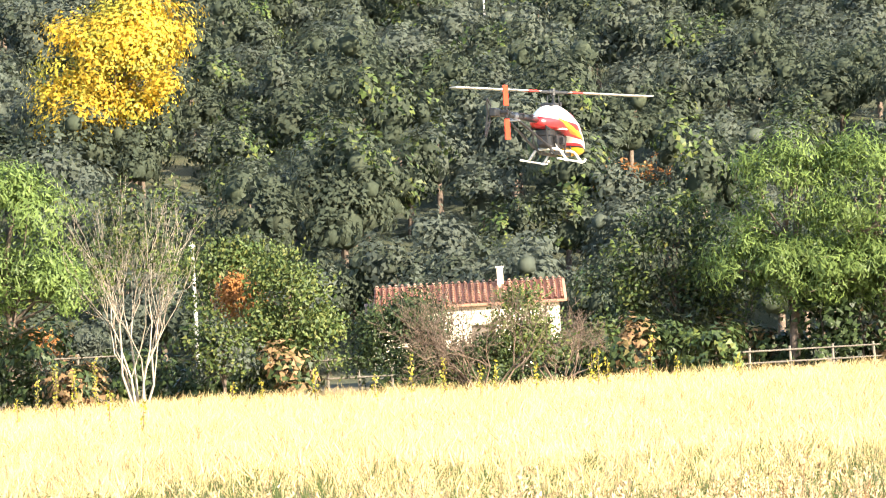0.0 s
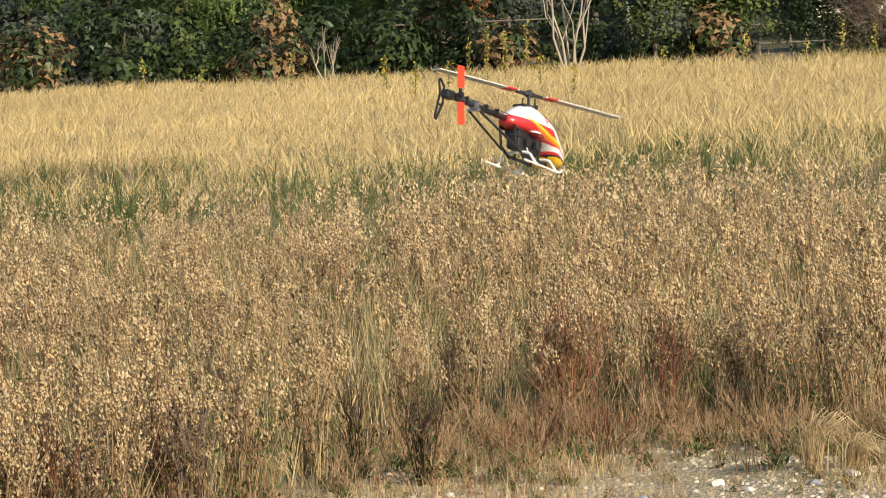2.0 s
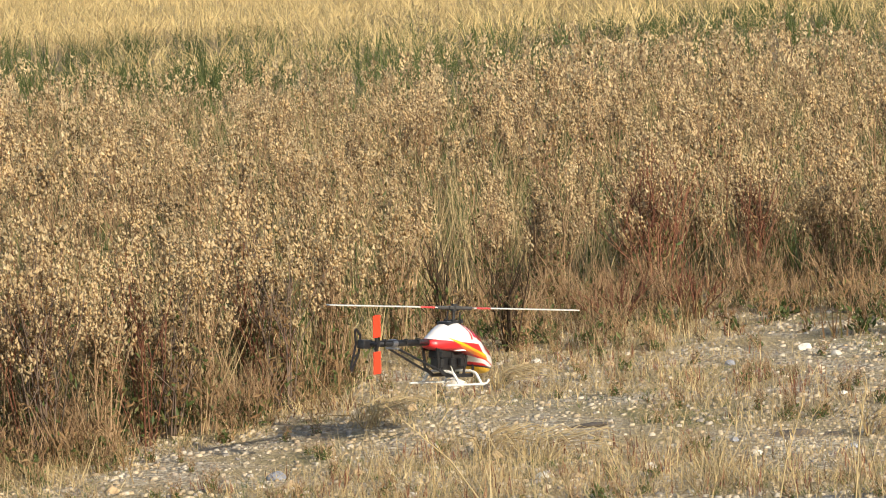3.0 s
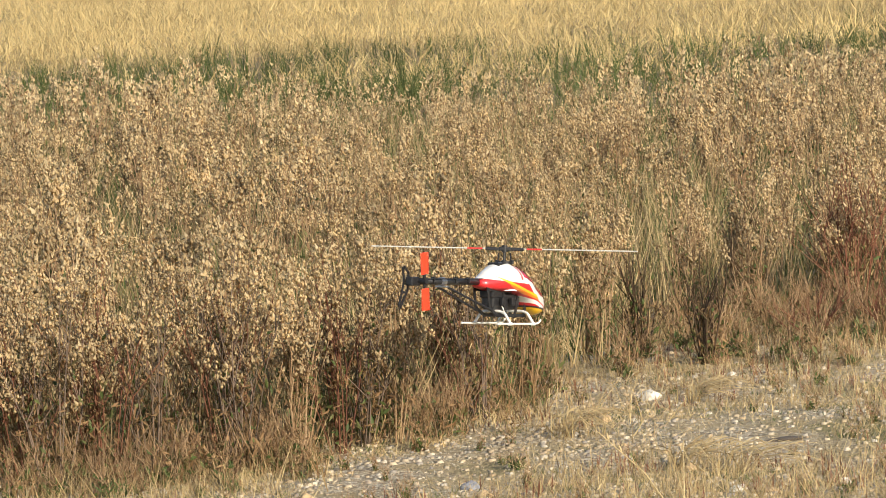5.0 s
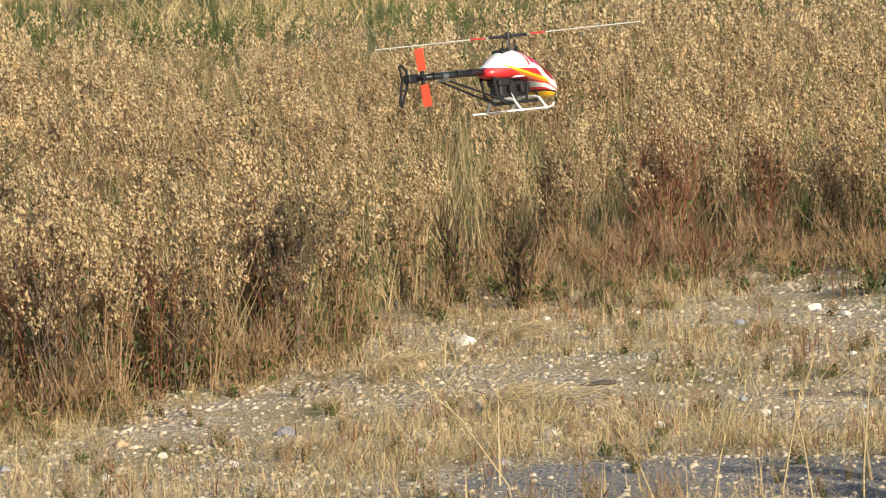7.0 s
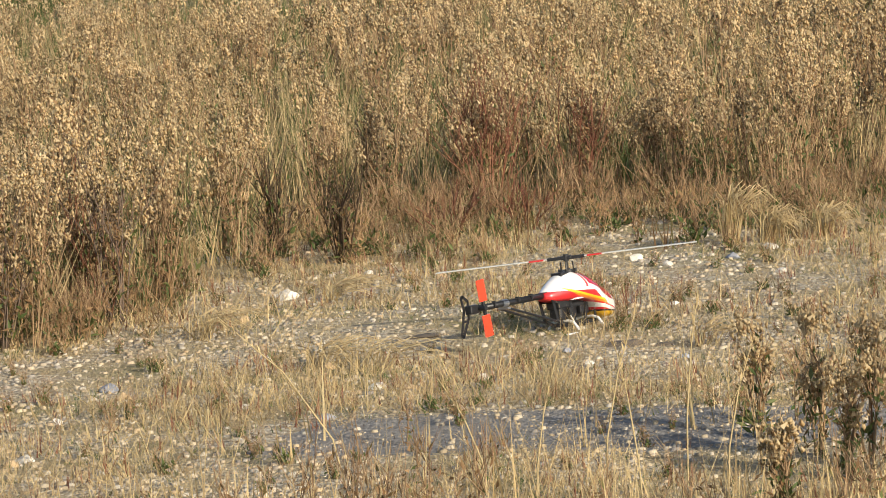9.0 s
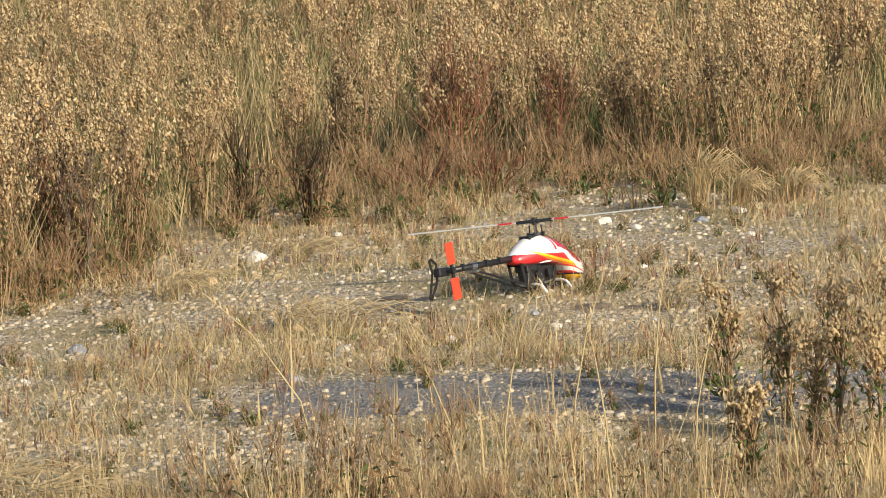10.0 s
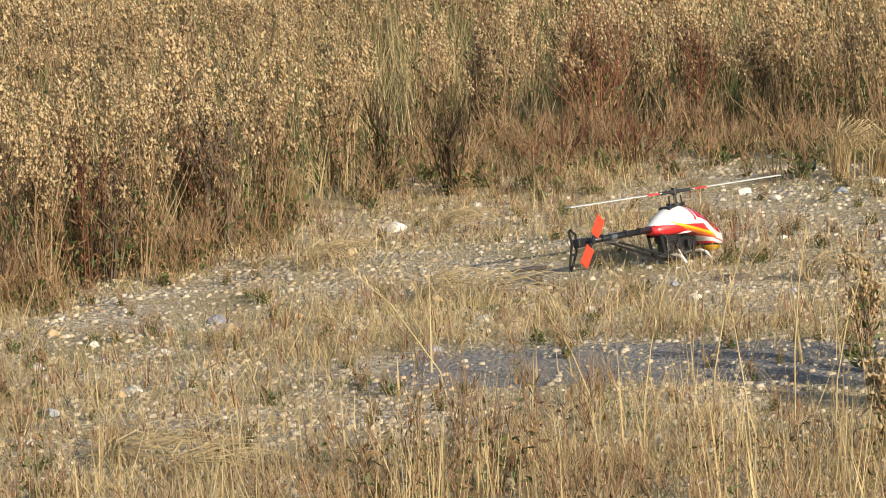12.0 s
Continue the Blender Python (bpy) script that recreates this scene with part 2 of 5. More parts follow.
def mesh_part(name, me, parent, label=""):
    ob = new(name, me)
    ob.parent = parent
    return tagged(ob, label)


def box(bm, cx, cy, cz, sx, sy, sz, m=None, bevel=0.0):
    r = bmesh.ops.create_cube(bm, size=1.0, matrix=(m or Matrix()) @ pose(cx, cy, cz) @ Matrix.Diagonal((sx, sy, sz, 1)))
    if bevel:
        es = list({e for v in r["verts"] for e in v.link_edges})
        bmesh.ops.bevel(bm, geom=es, offset=bevel, segments=2, affect="EDGES", profile=0.5)


def rod(bm, a, b, r, r2=None, seg=12):
    a, b = Vector(a), Vector(b)
    d = b - a
    m = Matrix.Translation((a + b) / 2) @ d.to_track_quat("Z", "Y").to_matrix().to_4x4()
    bmesh.ops.create_cone(bm, cap_ends=True, segments=seg, radius1=r, radius2=r if r2 is None else r2, depth=d.length, matrix=m)


def thing(name, label, category, group="", at=(0, 0, 0), rz=0.0):
    ob = new(name)
    ob.empty_display_size = 0.1
    ob.matrix_world = pose(*at, 0, 0, rz)
    return tagged(ob, label, category, group)


# ---- ground ----
def hill_height(x, y):
    """The plain is level; behind it a wooded slope rises."""
    k = np.clip(np.asarray(y, float) - 182 + 0.05 * np.asarray(x, float), 0, None)
    rise = 0.20 * k + 0.00012 * k * k
    rise = np.where(rise > 150, 150, rise)
    rise = rise * np.clip(k / 25, 0, 1)
    return rise


def lumps(x, y):
    return 0.022 * noise.noise((x * 0.9, y * 0.9, 1.0)) + 0.012 * noise.noise((x * 3.1, y * 3.1, 5.0)) if 9 < y < 26 and -8 < x < 4 else 0.0


def build_ground():
    xs = np.concatenate([-np.geomspace(3000, 12, 26), np.linspace(-8, 4, 110), np.linspace(8, 28, 5), np.linspace(32, 110, 20), np.geomspace(125, 3000, 14)])
    ys = np.concatenate([-np.geomspace(3000, 5, 14), np.linspace(2, 9, 8), np.linspace(9.2, 26, 130), np.linspace(27, 60, 20), np.linspace(65, 175, 20), np.linspace(180, 420, 40), np.geomspace(450, 3000, 14)])
    X, Y = np.meshgrid(xs, ys)
    Z = hill_height(X, Y)
    for j in range(len(ys)):
        if 9 < ys[j] < 26:
            for i in range(len(xs)):
                Z[j, i] += lumps(xs[i], ys[j])
    v = np.stack([X.ravel(), Y.ravel(), Z.ravel()], 1)
    w = len(xs)
    a = (np.arange(len(ys) - 1)[:, None] * w + np.arange(w - 1)[None]).ravel()
    f = np.concatenate([np.stack([a, a + 1, a + w + 1], 1), np.stack([a, a + w + 1, a + w], 1)])
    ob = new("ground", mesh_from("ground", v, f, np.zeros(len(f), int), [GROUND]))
    tagged(ob, "stony, mossy clearing running into a level weedy field and a wooded slope", "ground", kind="structure")
    ob.data.polygons.foreach_set("use_smooth", np.ones(len(f), bool))


build_ground()


# ---- model helicopter ----
def canopy_paint():
    """White gel coat with red, orange and yellow flashes and a dark stripe, laid out along the shell."""
    m, nt, bsdf = nodes_of("painted_canopy")
    co = nt.nodes.new("ShaderNodeTexCoord").outputs["Object"]
    s = nt.nodes.new("ShaderNodeSeparateXYZ")
    nt.links.new(co, s.inputs[0])
    x, z = s.outputs[0], s.outputs[2]

    def below(k, c):  # z < k x + c
        return calc(nt, "LESS_THAN", z, calc(nt, "MULTIPLY_ADD", x, k, c))

    def both(a, b):
        return calc(nt, "MULTIPLY", a, b)

    white, red, yellow, orange, dark = (0.82, 0.80, 0.77), (0.62, 0.025, 0.03), (0.85, 0.50, 0.02), (0.85, 0.22, 0.02), (0.03, 0.015, 0.02)
    col = mix(nt, both(below(-0.08, 0.154), calc(nt, "LESS_THAN", x, calc(nt, "MULTIPLY_ADD", z, -1.0, 0.20))), white, red)
    ahead = calc(nt, "GREATER_THAN", x, calc(nt, "MULTIPLY_ADD", z, -2.0, 0.235))
    gold = both(both(below(-0.30, 0.142), ahead), calc(nt, "LESS_THAN", x, calc(nt, "MULTIPLY_ADD", z, -1.0, 0.215)))
    col = mix(nt, gold, col, yellow)
    col = mix(nt, both(gold, below(-0.30, 0.134)), col, orange)
    nose = calc(nt, "GREATER_THAN", x, calc(nt, "MULTIPLY_ADD", z, -2.0, 0.25))
    col = mix(nt, both(below(-0.30, 0.126), ahead), col, red)
    col = mix(nt, both(below(-0.30, 0.121), nose), col, white)
    col = mix(nt, both(below(-0.30, 0.108), nose), col, red)
    col = mix(nt, both(below(-0.30, 0.103), nose), col, white)
    lip = calc(nt, "GREATER_THAN", x, 0.09)
    col = mix(nt, both(below(-0.12, 0.083), lip), col, dark)
    col = mix(nt, both(below(-0.12, 0.077), lip), col, yellow)
    frame_line = both(both(calc(nt, "GREATER_THAN", x, 0.005), calc(nt, "LESS_THAN", x, 0.016)), calc(nt, "GREATER_THAN", z, 0.165))
    col = mix(nt, frame_line, col, red)
    dirt = noise_tex(nt, 30.0, 5.0)
    col = mix(nt, 1.0, col, ramp(nt, dirt, [(0.3, (0.90, 0.89, 0.87)), (0.6, (1, 1, 1))]), "MULTIPLY")
    nt.links.new(col, bsdf.inputs["Base Color"])
    bsdf.inputs["Roughness"].default_value, bsdf.inputs["Coat Weight"].default_value, bsdf.inputs["Coat Roughness"].default_value = 0.35, 0.5, 0.12
    return m


BLACK = plain("black_carbon", (0.018, 0.018, 0.02), 0.38, grain=120.0, vary=0.4)
GREYMETAL = plain("anodised_metal", (0.42, 0.42, 0.44), 0.35, 0.9)
SKIDWHITE = plain("white_plastic", (0.72, 0.71, 0.68), 0.45)
REDBLADE = plain("red_plastic", (0.85, 0.055, 0.02), 0.4, vary=0.06)
BLADEWHITE = plain("pale_blade_skin", (0.55, 0.54, 0.50), 0.35)
BLADERED = plain("red_blade_band", (0.55, 0.03, 0.03), 0.35)
CANOPY = canopy_paint()
WINDSCREEN = plain("red_tinted_screen", (0.50, 0.012, 0.035), 0.2, coat=0.4, vary=0.05)
HUB_Z, BOOM_Z, TAIL_X = 0.276, 0.155, -0.565


def canopy_mesh(lo=0, hi=44, arc=None, out=0.0):
    """Shell lofted along the fuselage; the sides stop above the mechanics and come down round the nose."""
    #      x      half  top    low
    keys = [(-0.185, 0.018, 0.166, 0.140), (-0.17, 0.034, 0.176, 0.131), (-0.12, 0.052, 0.202, 0.124), (-0.07, 0.067, 0.223, 0.121), (-0.02, 0.074, 0.229, 0.119), (0.04, 0.079, 0.216, 0.110), (0.085, 0.079, 0.198, 0.088),
            (0.115, 0.076, 0.183, 0.052), (0.15, 0.069, 0.164, 0.036), (0.19, 0.057, 0.145, 0.036), (0.22, 0.042, 0.129, 0.045), (0.24, 0.025, 0.115, 0.060), (0.25, 0.006, 0.098, 0.080)]
    bm = bmesh.new()
    k = np.array(keys)
    n, seg, rings = 44, 28, []
    for i in range(lo, hi):
        x = np.interp(i / (n - 1), np.linspace(0, 1, len(k)), k[:, 0])
        w, t, b = (np.interp(x, k[:, 0], k[:, c]) for c in (1, 2, 3))
        ring = []
        for j in range(seg) if arc is None else arc:
            a = 2 * math.pi * j / seg
            c, s = math.cos(a), math.sin(a)
            narrow = 1 - 0.42 * max(0, s) ** 1.4
            mid = b + 0.40 * (t - b)
            zz = mid + (t - mid) * abs(s) ** 0.8 if s > 0 else mid - (mid - b) * abs(s) ** 0.6
            ring.append(bm.verts.new((x * 0.94, (w + out) * math.copysign(abs(c) ** 0.75, c) * narrow, zz + out * max(0, s))))
        rings.append(ring)
    for p, q in zip(rings, rings[1:]):
        m = len(p)
        for j in range(m if arc is None else m - 1):
            bm.faces.new((p[j], p[(j + 1) % m], q[(j + 1) % m], q[j]))
    if arc is None:
        bm.faces.new(rings[0][::-1]), bm.faces.new(rings[-1])
    bmesh.ops.recalc_face_normals(bm, faces=bm.faces)
    return bm


def build_helicopter():
    heli = thing("model_helicopter", "white, red and yellow radio-controlled model helicopter with red tail rotor", "model helicopter")
    part("canopy", canopy_mesh(), CANOPY, heli, "glossy white canopy with red, orange and yellow flashes", True)
    part("windscreen", canopy_mesh(17, 33, range(1, 14), 0.0018), WINDSCREEN, heli, "dark red tinted windscreen", True)
    bm = bmesh.new()
    box(bm, -0.045, 0, 0.216, 0.060, 0.050, 0.022, bevel=0.004)
    part("mast_opening", bm, BLACK, heli, "black opening round the rotor mast")
    for side in (-1, 1):
        bm = bmesh.new()
        # side plate of the chassis with cut-outs: a rim and two bars
        for a, b in (((-0.15, 0.135), (-0.135, 0.06)), ((-0.135, 0.06), (-0.08, 0.035)), ((-0.08, 0.035), (0.09, 0.035)), ((0.09, 0.035), (0.10, 0.09)), ((-0.03, 0.035), (-0.05, 0.12)), ((0.03, 0.035), (0.05, 0.11)), ((-0.15, 0.13), (0.08, 0.118))):
            d = Vector((b[0] - a[0], 0, b[1] - a[1]))
            box(bm, 0, 0, 0, d.length + 0.010, 0.003, 0.013, pose((a[0] + b[0]) / 2, side * 0.030, (a[1] + b[1]) / 2) @ Matrix.Rotation(-math.atan2(d.z, d.x), 4, "Y"))
        part("side_plate", bm, BLACK, heli, "black carbon side plate")
    bm = bmesh.new()
    box(bm, -0.03, 0, 0.088, 0.165, 0.052, 0.066, bevel=0.012)
    box(bm, -0.075, 0, 0.112, 0.085, 0.060, 0.030, bevel=0.006)
    box(bm, -0.055, 0, 0.068, 0.04, 0.030, 0.03, bevel=0.004)
    box(bm, 0.035, 0, 0.080, 0.09, 0.034, 0.034, bevel=0.006)
    part("chassis", bm, BLACK, heli, "black chassis with battery and electronics")
    bm = bmesh.new()
    rod(bm, (-0.02, 0, 0.125), (-0.02, 0, 0.135), 0.062, seg=28)
    part("main_gear", bm, SKIDWHITE, heli, "white main gear wheel")
    bm = bmesh.new()
    rod(bm, (0.045, 0, 0.062), (0.045, 0, 0.115), 0.020, seg=18)
    part("motor", bm, BLACK, heli, "dark motor can")
    for x, y in ((-0.06, -0.036), (0.0, -0.038), (-0.06, 0.036)):
        bm = bmesh.new()
        box(bm, x, y, 0.085, 0.024, 0.014, 0.028, bevel=0.002)
        part("servo", bm, BLACK, heli)
    for y in (-0.020, 0.020):
        bm = bmesh.new()
        rod(bm, (-0.07, y, 0.105), (-0.045, y * 1.8, 0.045), 0.0022, seg=6)
        part("wire", bm, SKIDWHITE, heli, "pale servo wire")
    # tail
    bm = bmesh.new()
    rod(bm, (-0.13, 0, BOOM_Z), (-0.60, 0, BOOM_Z), 0.0115, seg=16)
    part("tail_boom", bm, BLACK, heli, "black carbon tail boom", True)
    bm = bmesh.new()
    rod(bm, (-0.385, 0, BOOM_Z), (-0.415, 0, BOOM_Z), 0.0150, seg=14)
    box(bm, -0.40, 0, BOOM_Z - 0.018, 0.016, 0.05, 0.007, bevel=0.002)
    part("boom_clamp", bm, GREYMETAL, heli, "silver boom clamp")
    for y in (-1, 1):
        bm = bmesh.new()
        rod(bm, (-0.40, y * 0.020, BOOM_Z - 0.018), (-0.125, y * 0.034, 0.052), 0.0045, seg=8)
        part("boom_strut", bm, BLACK, heli, "black boom strut")
    bm = bmesh.new()
    rod(bm, (-0.15, -0.018, BOOM_Z + 0.012), (-0.56, -0.014, BOOM_Z + 0.010), 0.0016, seg=6)
    for x in (-0.25, -0.33, -0.47):
        box(bm, x, -0.010, BOOM_Z + 0.006, 0.008, 0.014, 0.020)
    part("push_rod", bm, BLACK, heli, "thin tail control rod in its guides")
    bm = bmesh.new()
    box(bm, -0.585, 0, BOOM_Z, 0.052, 0.030, 0.032, bevel=0.005)
    rod(bm, (TAIL_X, 0.01, BOOM_Z), (TAIL_X, -0.034, BOOM_Z), 0.007, seg=10)
    part("tail_gearbox", bm, BLACK, heli, "black tail gear box")
    bm = bmesh.new()
    outline = [(-0.585, 0.185), (-0.612, 0.205), (-0.622, 0.200), (-0.612, 0.155), (-0.640, 0.070), (-0.632, 0.062), (-0.590, 0.125)]
    for (x1, z1), (x2, z2) in zip(outline, outline[1:] + outline[:1]):
        d = Vector((x2 - x1, 0, z2 - z1))
        box(bm, 0, 0, 0, d.length + 0.004, 0.003, 0.010, pose((x1 + x2) / 2, 0.017, (z1 + z2) / 2) @ Matrix.Rotation(-math.atan2(d.z, d.x), 4, "Y"))
    box(bm, -0.612, 0.017, 0.115, 0.026, 0.0025, 0.008)
    part("tail_fin", bm, BLACK, heli, "black skeleton tail fin")
    # landing gear
    for x in (-0.07, 0.08):
        bm = bmesh.new()
        path = [(x, s * w, z) for s, w, z in ((-1, 0.078, 0.007), (-1, 0.052, 0.043), (-1, 0.03, 0.050), (1, 0.03, 0.050), (1, 0.052, 0.043), (1, 0.078, 0.007))]
        for a, b in zip(path, path[1:]):
            rod(bm, a, b, 0.0052, seg=8)
        part("skid_strut", bm, SKIDWHITE, heli, "white bent landing gear strut")
    for s in (-1, 1):
        bm = bmesh.new()
        path = [(-0.155, s * 0.078, 0.005), (0.095, s * 0.078, 0.005), (0.117, s * 0.078, 0.009), (0.130, s * 0.078, 0.020)]
        for a, b in zip(path, path[1:]):
            rod(bm, a, b, 0.0038, seg=8)
        for x in (-0.07, 0.08):
            rod(bm, (x - 0.010, s * 0.078, 0.005), (x + 0.010, s * 0.078, 0.005), 0.006, seg=8)
        part("skid", bm, SKIDWHITE, heli, "white landing skid")
    # rotor head
    bm = bmesh.new()
    rod(bm, (0, 0, 0.13), (0, 0, HUB_Z), 0.0055, seg=12)
    rod(bm, (0, 0, 0.222), (0, 0, 0.232), 0.024, seg=16)
    for a in range(4):
        c, s = 0.024 * math.cos(a * 1.57 + 0.5), 0.024 * math.sin(a * 1.57 + 0.5)
        rod(bm, (c, s, 0.215), (c * 0.9, s * 0.9, 0.262), 0.0028, seg=6)
        rod(bm, (c * 1.2, s * 1.2, 0.222), (c * 1.2, s * 1.2, 0.236), 0.006, seg=8)
    part("mast", bm, BLACK, heli, "black rotor mast with swash plate and links")
    bm = bmesh.new()
    box(bm, 0, 0, 0, 0.044, 0.020, 0.015, bevel=0.004)
    rod(bm, (0, 0, -0.012), (0, 0, 0.014), 0.011, seg=12)
    rotor = part("main_rotor", bm, BLACK, heli, "two-bladed main rotor with black hub")
    for s in (-1, 1):
        bm = bmesh.new()
        box(bm, s * 0.045, 0, 0, 0.050, 0.015, 0.012, bevel=0.003)
        grip = part("blade_grip", bm, BLACK, rotor)
        bm = bmesh.new()
        box(bm, s * 0.2775, 0, 0.001, 0.415, 0.040, 0.0045, bevel=0.0015)
        for f in bm.faces:
            f.material_index = 1 if abs(f.calc_center_median().x) < 0.08 else 0
        part("rotor_blade", bm, BLADEWHITE, rotor, "pale grey-white rotor blade")
        bm = bmesh.new()
        box(bm, s * 0.108, 0, 0.001, 0.055, 0.0404, 0.0055)
        part("blade_band", bm, BLADERED, rotor, "red band at the blade root")
    rotor.matrix_local = pose(0, 0, HUB_Z)
    bm = bmesh.new()
    rod(bm, (0, 0.008, 0), (0, -0.010, 0), 0.010, seg=12)
    box(bm, 0, 0, 0, 0.048, 0.010, 0.012, bevel=0.002)
    tail = part("tail_rotor", bm, BLACK, heli, "tail rotor with two red blades")
    for s in (-1, 1):
        bm = bmesh.new()
        box(bm, s * 0.064, -0.002, 0, 0.078, 0.004, 0.044, bevel=0.0015)
        part("tail_blade", bm, REDBLADE, tail, "red plastic tail blade")
    tail.matrix_local = pose(TAIL_X, -0.038, BOOM_Z)
    return heli, rotor, tail


helicopter, main_rotor, tail_rotor = build_helicopter()


# ---- weeds and grasses ----
def weed(stems, height, spread, heads, leaves, green=0.25, sides=3, flake=1.0, thick=1.0, tufts=True):
    """A dried composite weed: stiff stems from one root that fork half-way up, small withered leaves, and a spike of
    round fluffy seed heads on each fork. Slots: 0 stalk, 1 dry leaf, 2 green leaf, 3 fluff."""
    g = Geo()
    for _ in range(stems):
        a, r = random.uniform(0, 6.28), spread * math.sqrt(random.random())
        h = height * random.uniform(0.5, 1.08)
        way = np.array([math.cos(a), math.sin(a), 0.0])
        foot = way * r * 0.15 + (0, 0, -0.02)
        fork = foot * 0.5 + way * r * 0.32 + (0, 0, h * random.uniform(0.36, 0.52)) + rnd3() * 0.012
        g.tube([foot, fork], [0.0044 * thick, 0.0032 * thick], 0, sides)
        arms = random.choice((2, 2, 3))
        for arm in range(arms):
            top = way * r + rnd3() * (0.05, 0.05, 0) * (height / 0.7) + (0, 0, h * random.uniform(0.84, 1.04))
            bend = fork * 0.45 + top * 0.55 + rnd3() * (0.014, 0.014, 0.004)
            g.tube([fork, bend, top], [0.0026 * thick, 0.0020 * thick, 0.0011 * thick], 0, sides)
            for _ in range(2 if leaves > 8 else 0):
                q = fork + (bend - fork) * random.uniform(0.1, 0.9)
                e = q + (random.uniform(-0.07, 0.07), random.uniform(-0.07, 0.07), random.uniform(0.08, 0.17))
                g.blade(q, e, 0.0045 * min(1.0, thick), 0)
            long = random.uniform(0.45, 0.95)
            count = max(1, round(heads / arms)) if heads else 0
            for i in range(count):
                # small tufts crowd along the upright spike and thin out downwards
                k = (i + random.random()) / count
                p = top + (bend - top) * (k * long)
                off = rnd3() * (0.003 + 0.0085 * math.sin(min(1.0, 0.2 + k) * 2.6)) * (1, 1, 0.6)
                if i % 5 == 4:
                    off = off * 1.9 + (0, 0, 0.01)
                if tufts and i % 3:
                    g.tuft(p + off, random.uniform(0.0045, 0.0092) * flake, 3)
                else:
                    r = random.uniform(0.0075, 0.014) * flake
                    g.flake(p + off * 1.3, rnd3() * 0.35 + (0, 0, 0.7), r * 1.9, r * 1.1, 3 if random.random() < 0.88 else 1, off / (np.linalg.norm(off) + 1e-6) + (0, 0, 0.5) + rnd3() * 0.25)
        for i in range(leaves):
            k = random.uniform(0.08, 0.95)
            p = foot + (fork - foot) * k * 2 if k < 0.5 else fork + (bend - fork) * (k - 0.5) * 2
            p = p + rnd3() * (0.018, 0.018, 0.01)
            d = rnd3() * 0.8 + (0, 0, 0.8)
            slot = 2 if random.random() < green * (1.4 - k) else 1
            g.leaf(p, d, random.uniform(0.022, 0.05) * (1.2 - 0.4 * k), random.uniform(0.006, 0.011) * (1.5 if slot == 2 else 1.0), slot)
    return g


def grass_tuft(blades, height, spread, width, bend=0.35, slot=0):
    g = Geo()
    for _ in range(blades):
        a, r = random.uniform(0, 6.28), spread * math.sqrt(random.random())
        foot = np.array([math.cos(a) * r, math.sin(a) * r, -0.01])
        h = height * random.uniform(0.5, 1.1)
        b = random.uniform(0, 6.28)
        tip = foot + (math.cos(b) * bend * h * random.random(), math.sin(b) * bend * h * random.random(), h)
        g.blade(foot, tip, width * random.uniform(0.7, 1.3), slot)
    return g


def fountain_tuft(blades, height, reach):
    """A drooping tuft: blades rise, arch over to one side and hang."""
    g = Geo()
    for _ in range(blades):
        a = random.gauss(0.0, 1.1)
        out = np.array([math.cos(a), math.sin(a), 0.0]) * reach * random.uniform(0.4, 1.2)
        h = height * random.uniform(0.6, 1.1)
        foot = np.array([random.gauss(0, 0.025), random.gauss(0, 0.025), -0.01])
        side = np.array([-math.sin(a), math.cos(a), 0]) * 0.0022 + (0, 0, 0.0012)
        pts = [foot, foot + out * 0.25 + (0, 0, h * 0.8), foot + out * 0.7 + (0, 0, h), foot + out * 1.15 + (0, 0, h * random.uniform(0.45, 0.85))]
        v = [q for p in pts[:3] for q in (p - side, p + side)] + [pts[3]]
        g.add(v, [(0, 1, 3), (0, 3, 2), (2, 3, 5), (2, 5, 4), (4, 5, 6)])
    return g


def plume_tuft(blades, height, spread):
    """Feather grass: thin stalks that end in soft pale plumes, all leaning a little one way. Slots: 0 straw, 1 plume, 2 green."""
    g = Geo()
    for _ in range(blades):
        a, r = random.uniform(0, 6.28), spread * math.sqrt(random.random())
        foot = np.array([math.cos(a) * r, math.sin(a) * r, -0.02])
        h = height * random.uniform(0.6, 1.1)
        lean = np.array([random.uniform(-0.1, 0.32) * h, random.uniform(-0.25, 0.25) * h, 0])
        knee = foot + lean * 0.4 + (0, 0, h * 0.62)
        g.blade(foot, knee, 0.006, 2 if random.random() < 0.12 else 0, np.array([1.0, random.uniform(-0.3, 0.5), 0]))
        g.flake(knee - (0, 0, 0.12), lean * 1.6 + rnd3() * 0.10 + (0, 0, h * 0.5), h * random.uniform(0.30, 0.50), random.uniform(0.010, 0.020), 1, rnd3() * 0.55 + (0.4, -0.6, 0.7))
    return g


WEED_MATS = [STALK, DRYLEAF, GREENLEAF, FLUFF]


def edge(x):
    """Where the weeds begin: nearer on the left of the clearing, farther on its right."""
    pts = [(-40, 15.0), (-4.6, 15.7), (-3.7, 16.0), (-3.0, 16.6), (-2.72, 17.4), (-2.55, 18.6), (-2.42, 20.5), (-1.6, 21.3), (0.5, 21.2), (3, 20.0), (40, 19.0)]
    return float(np.interp(x, [p[0] for p in pts], [p[1] for p in pts])) + 0.55 * noise.noise((x * 1.6, 3.0, 9.0))


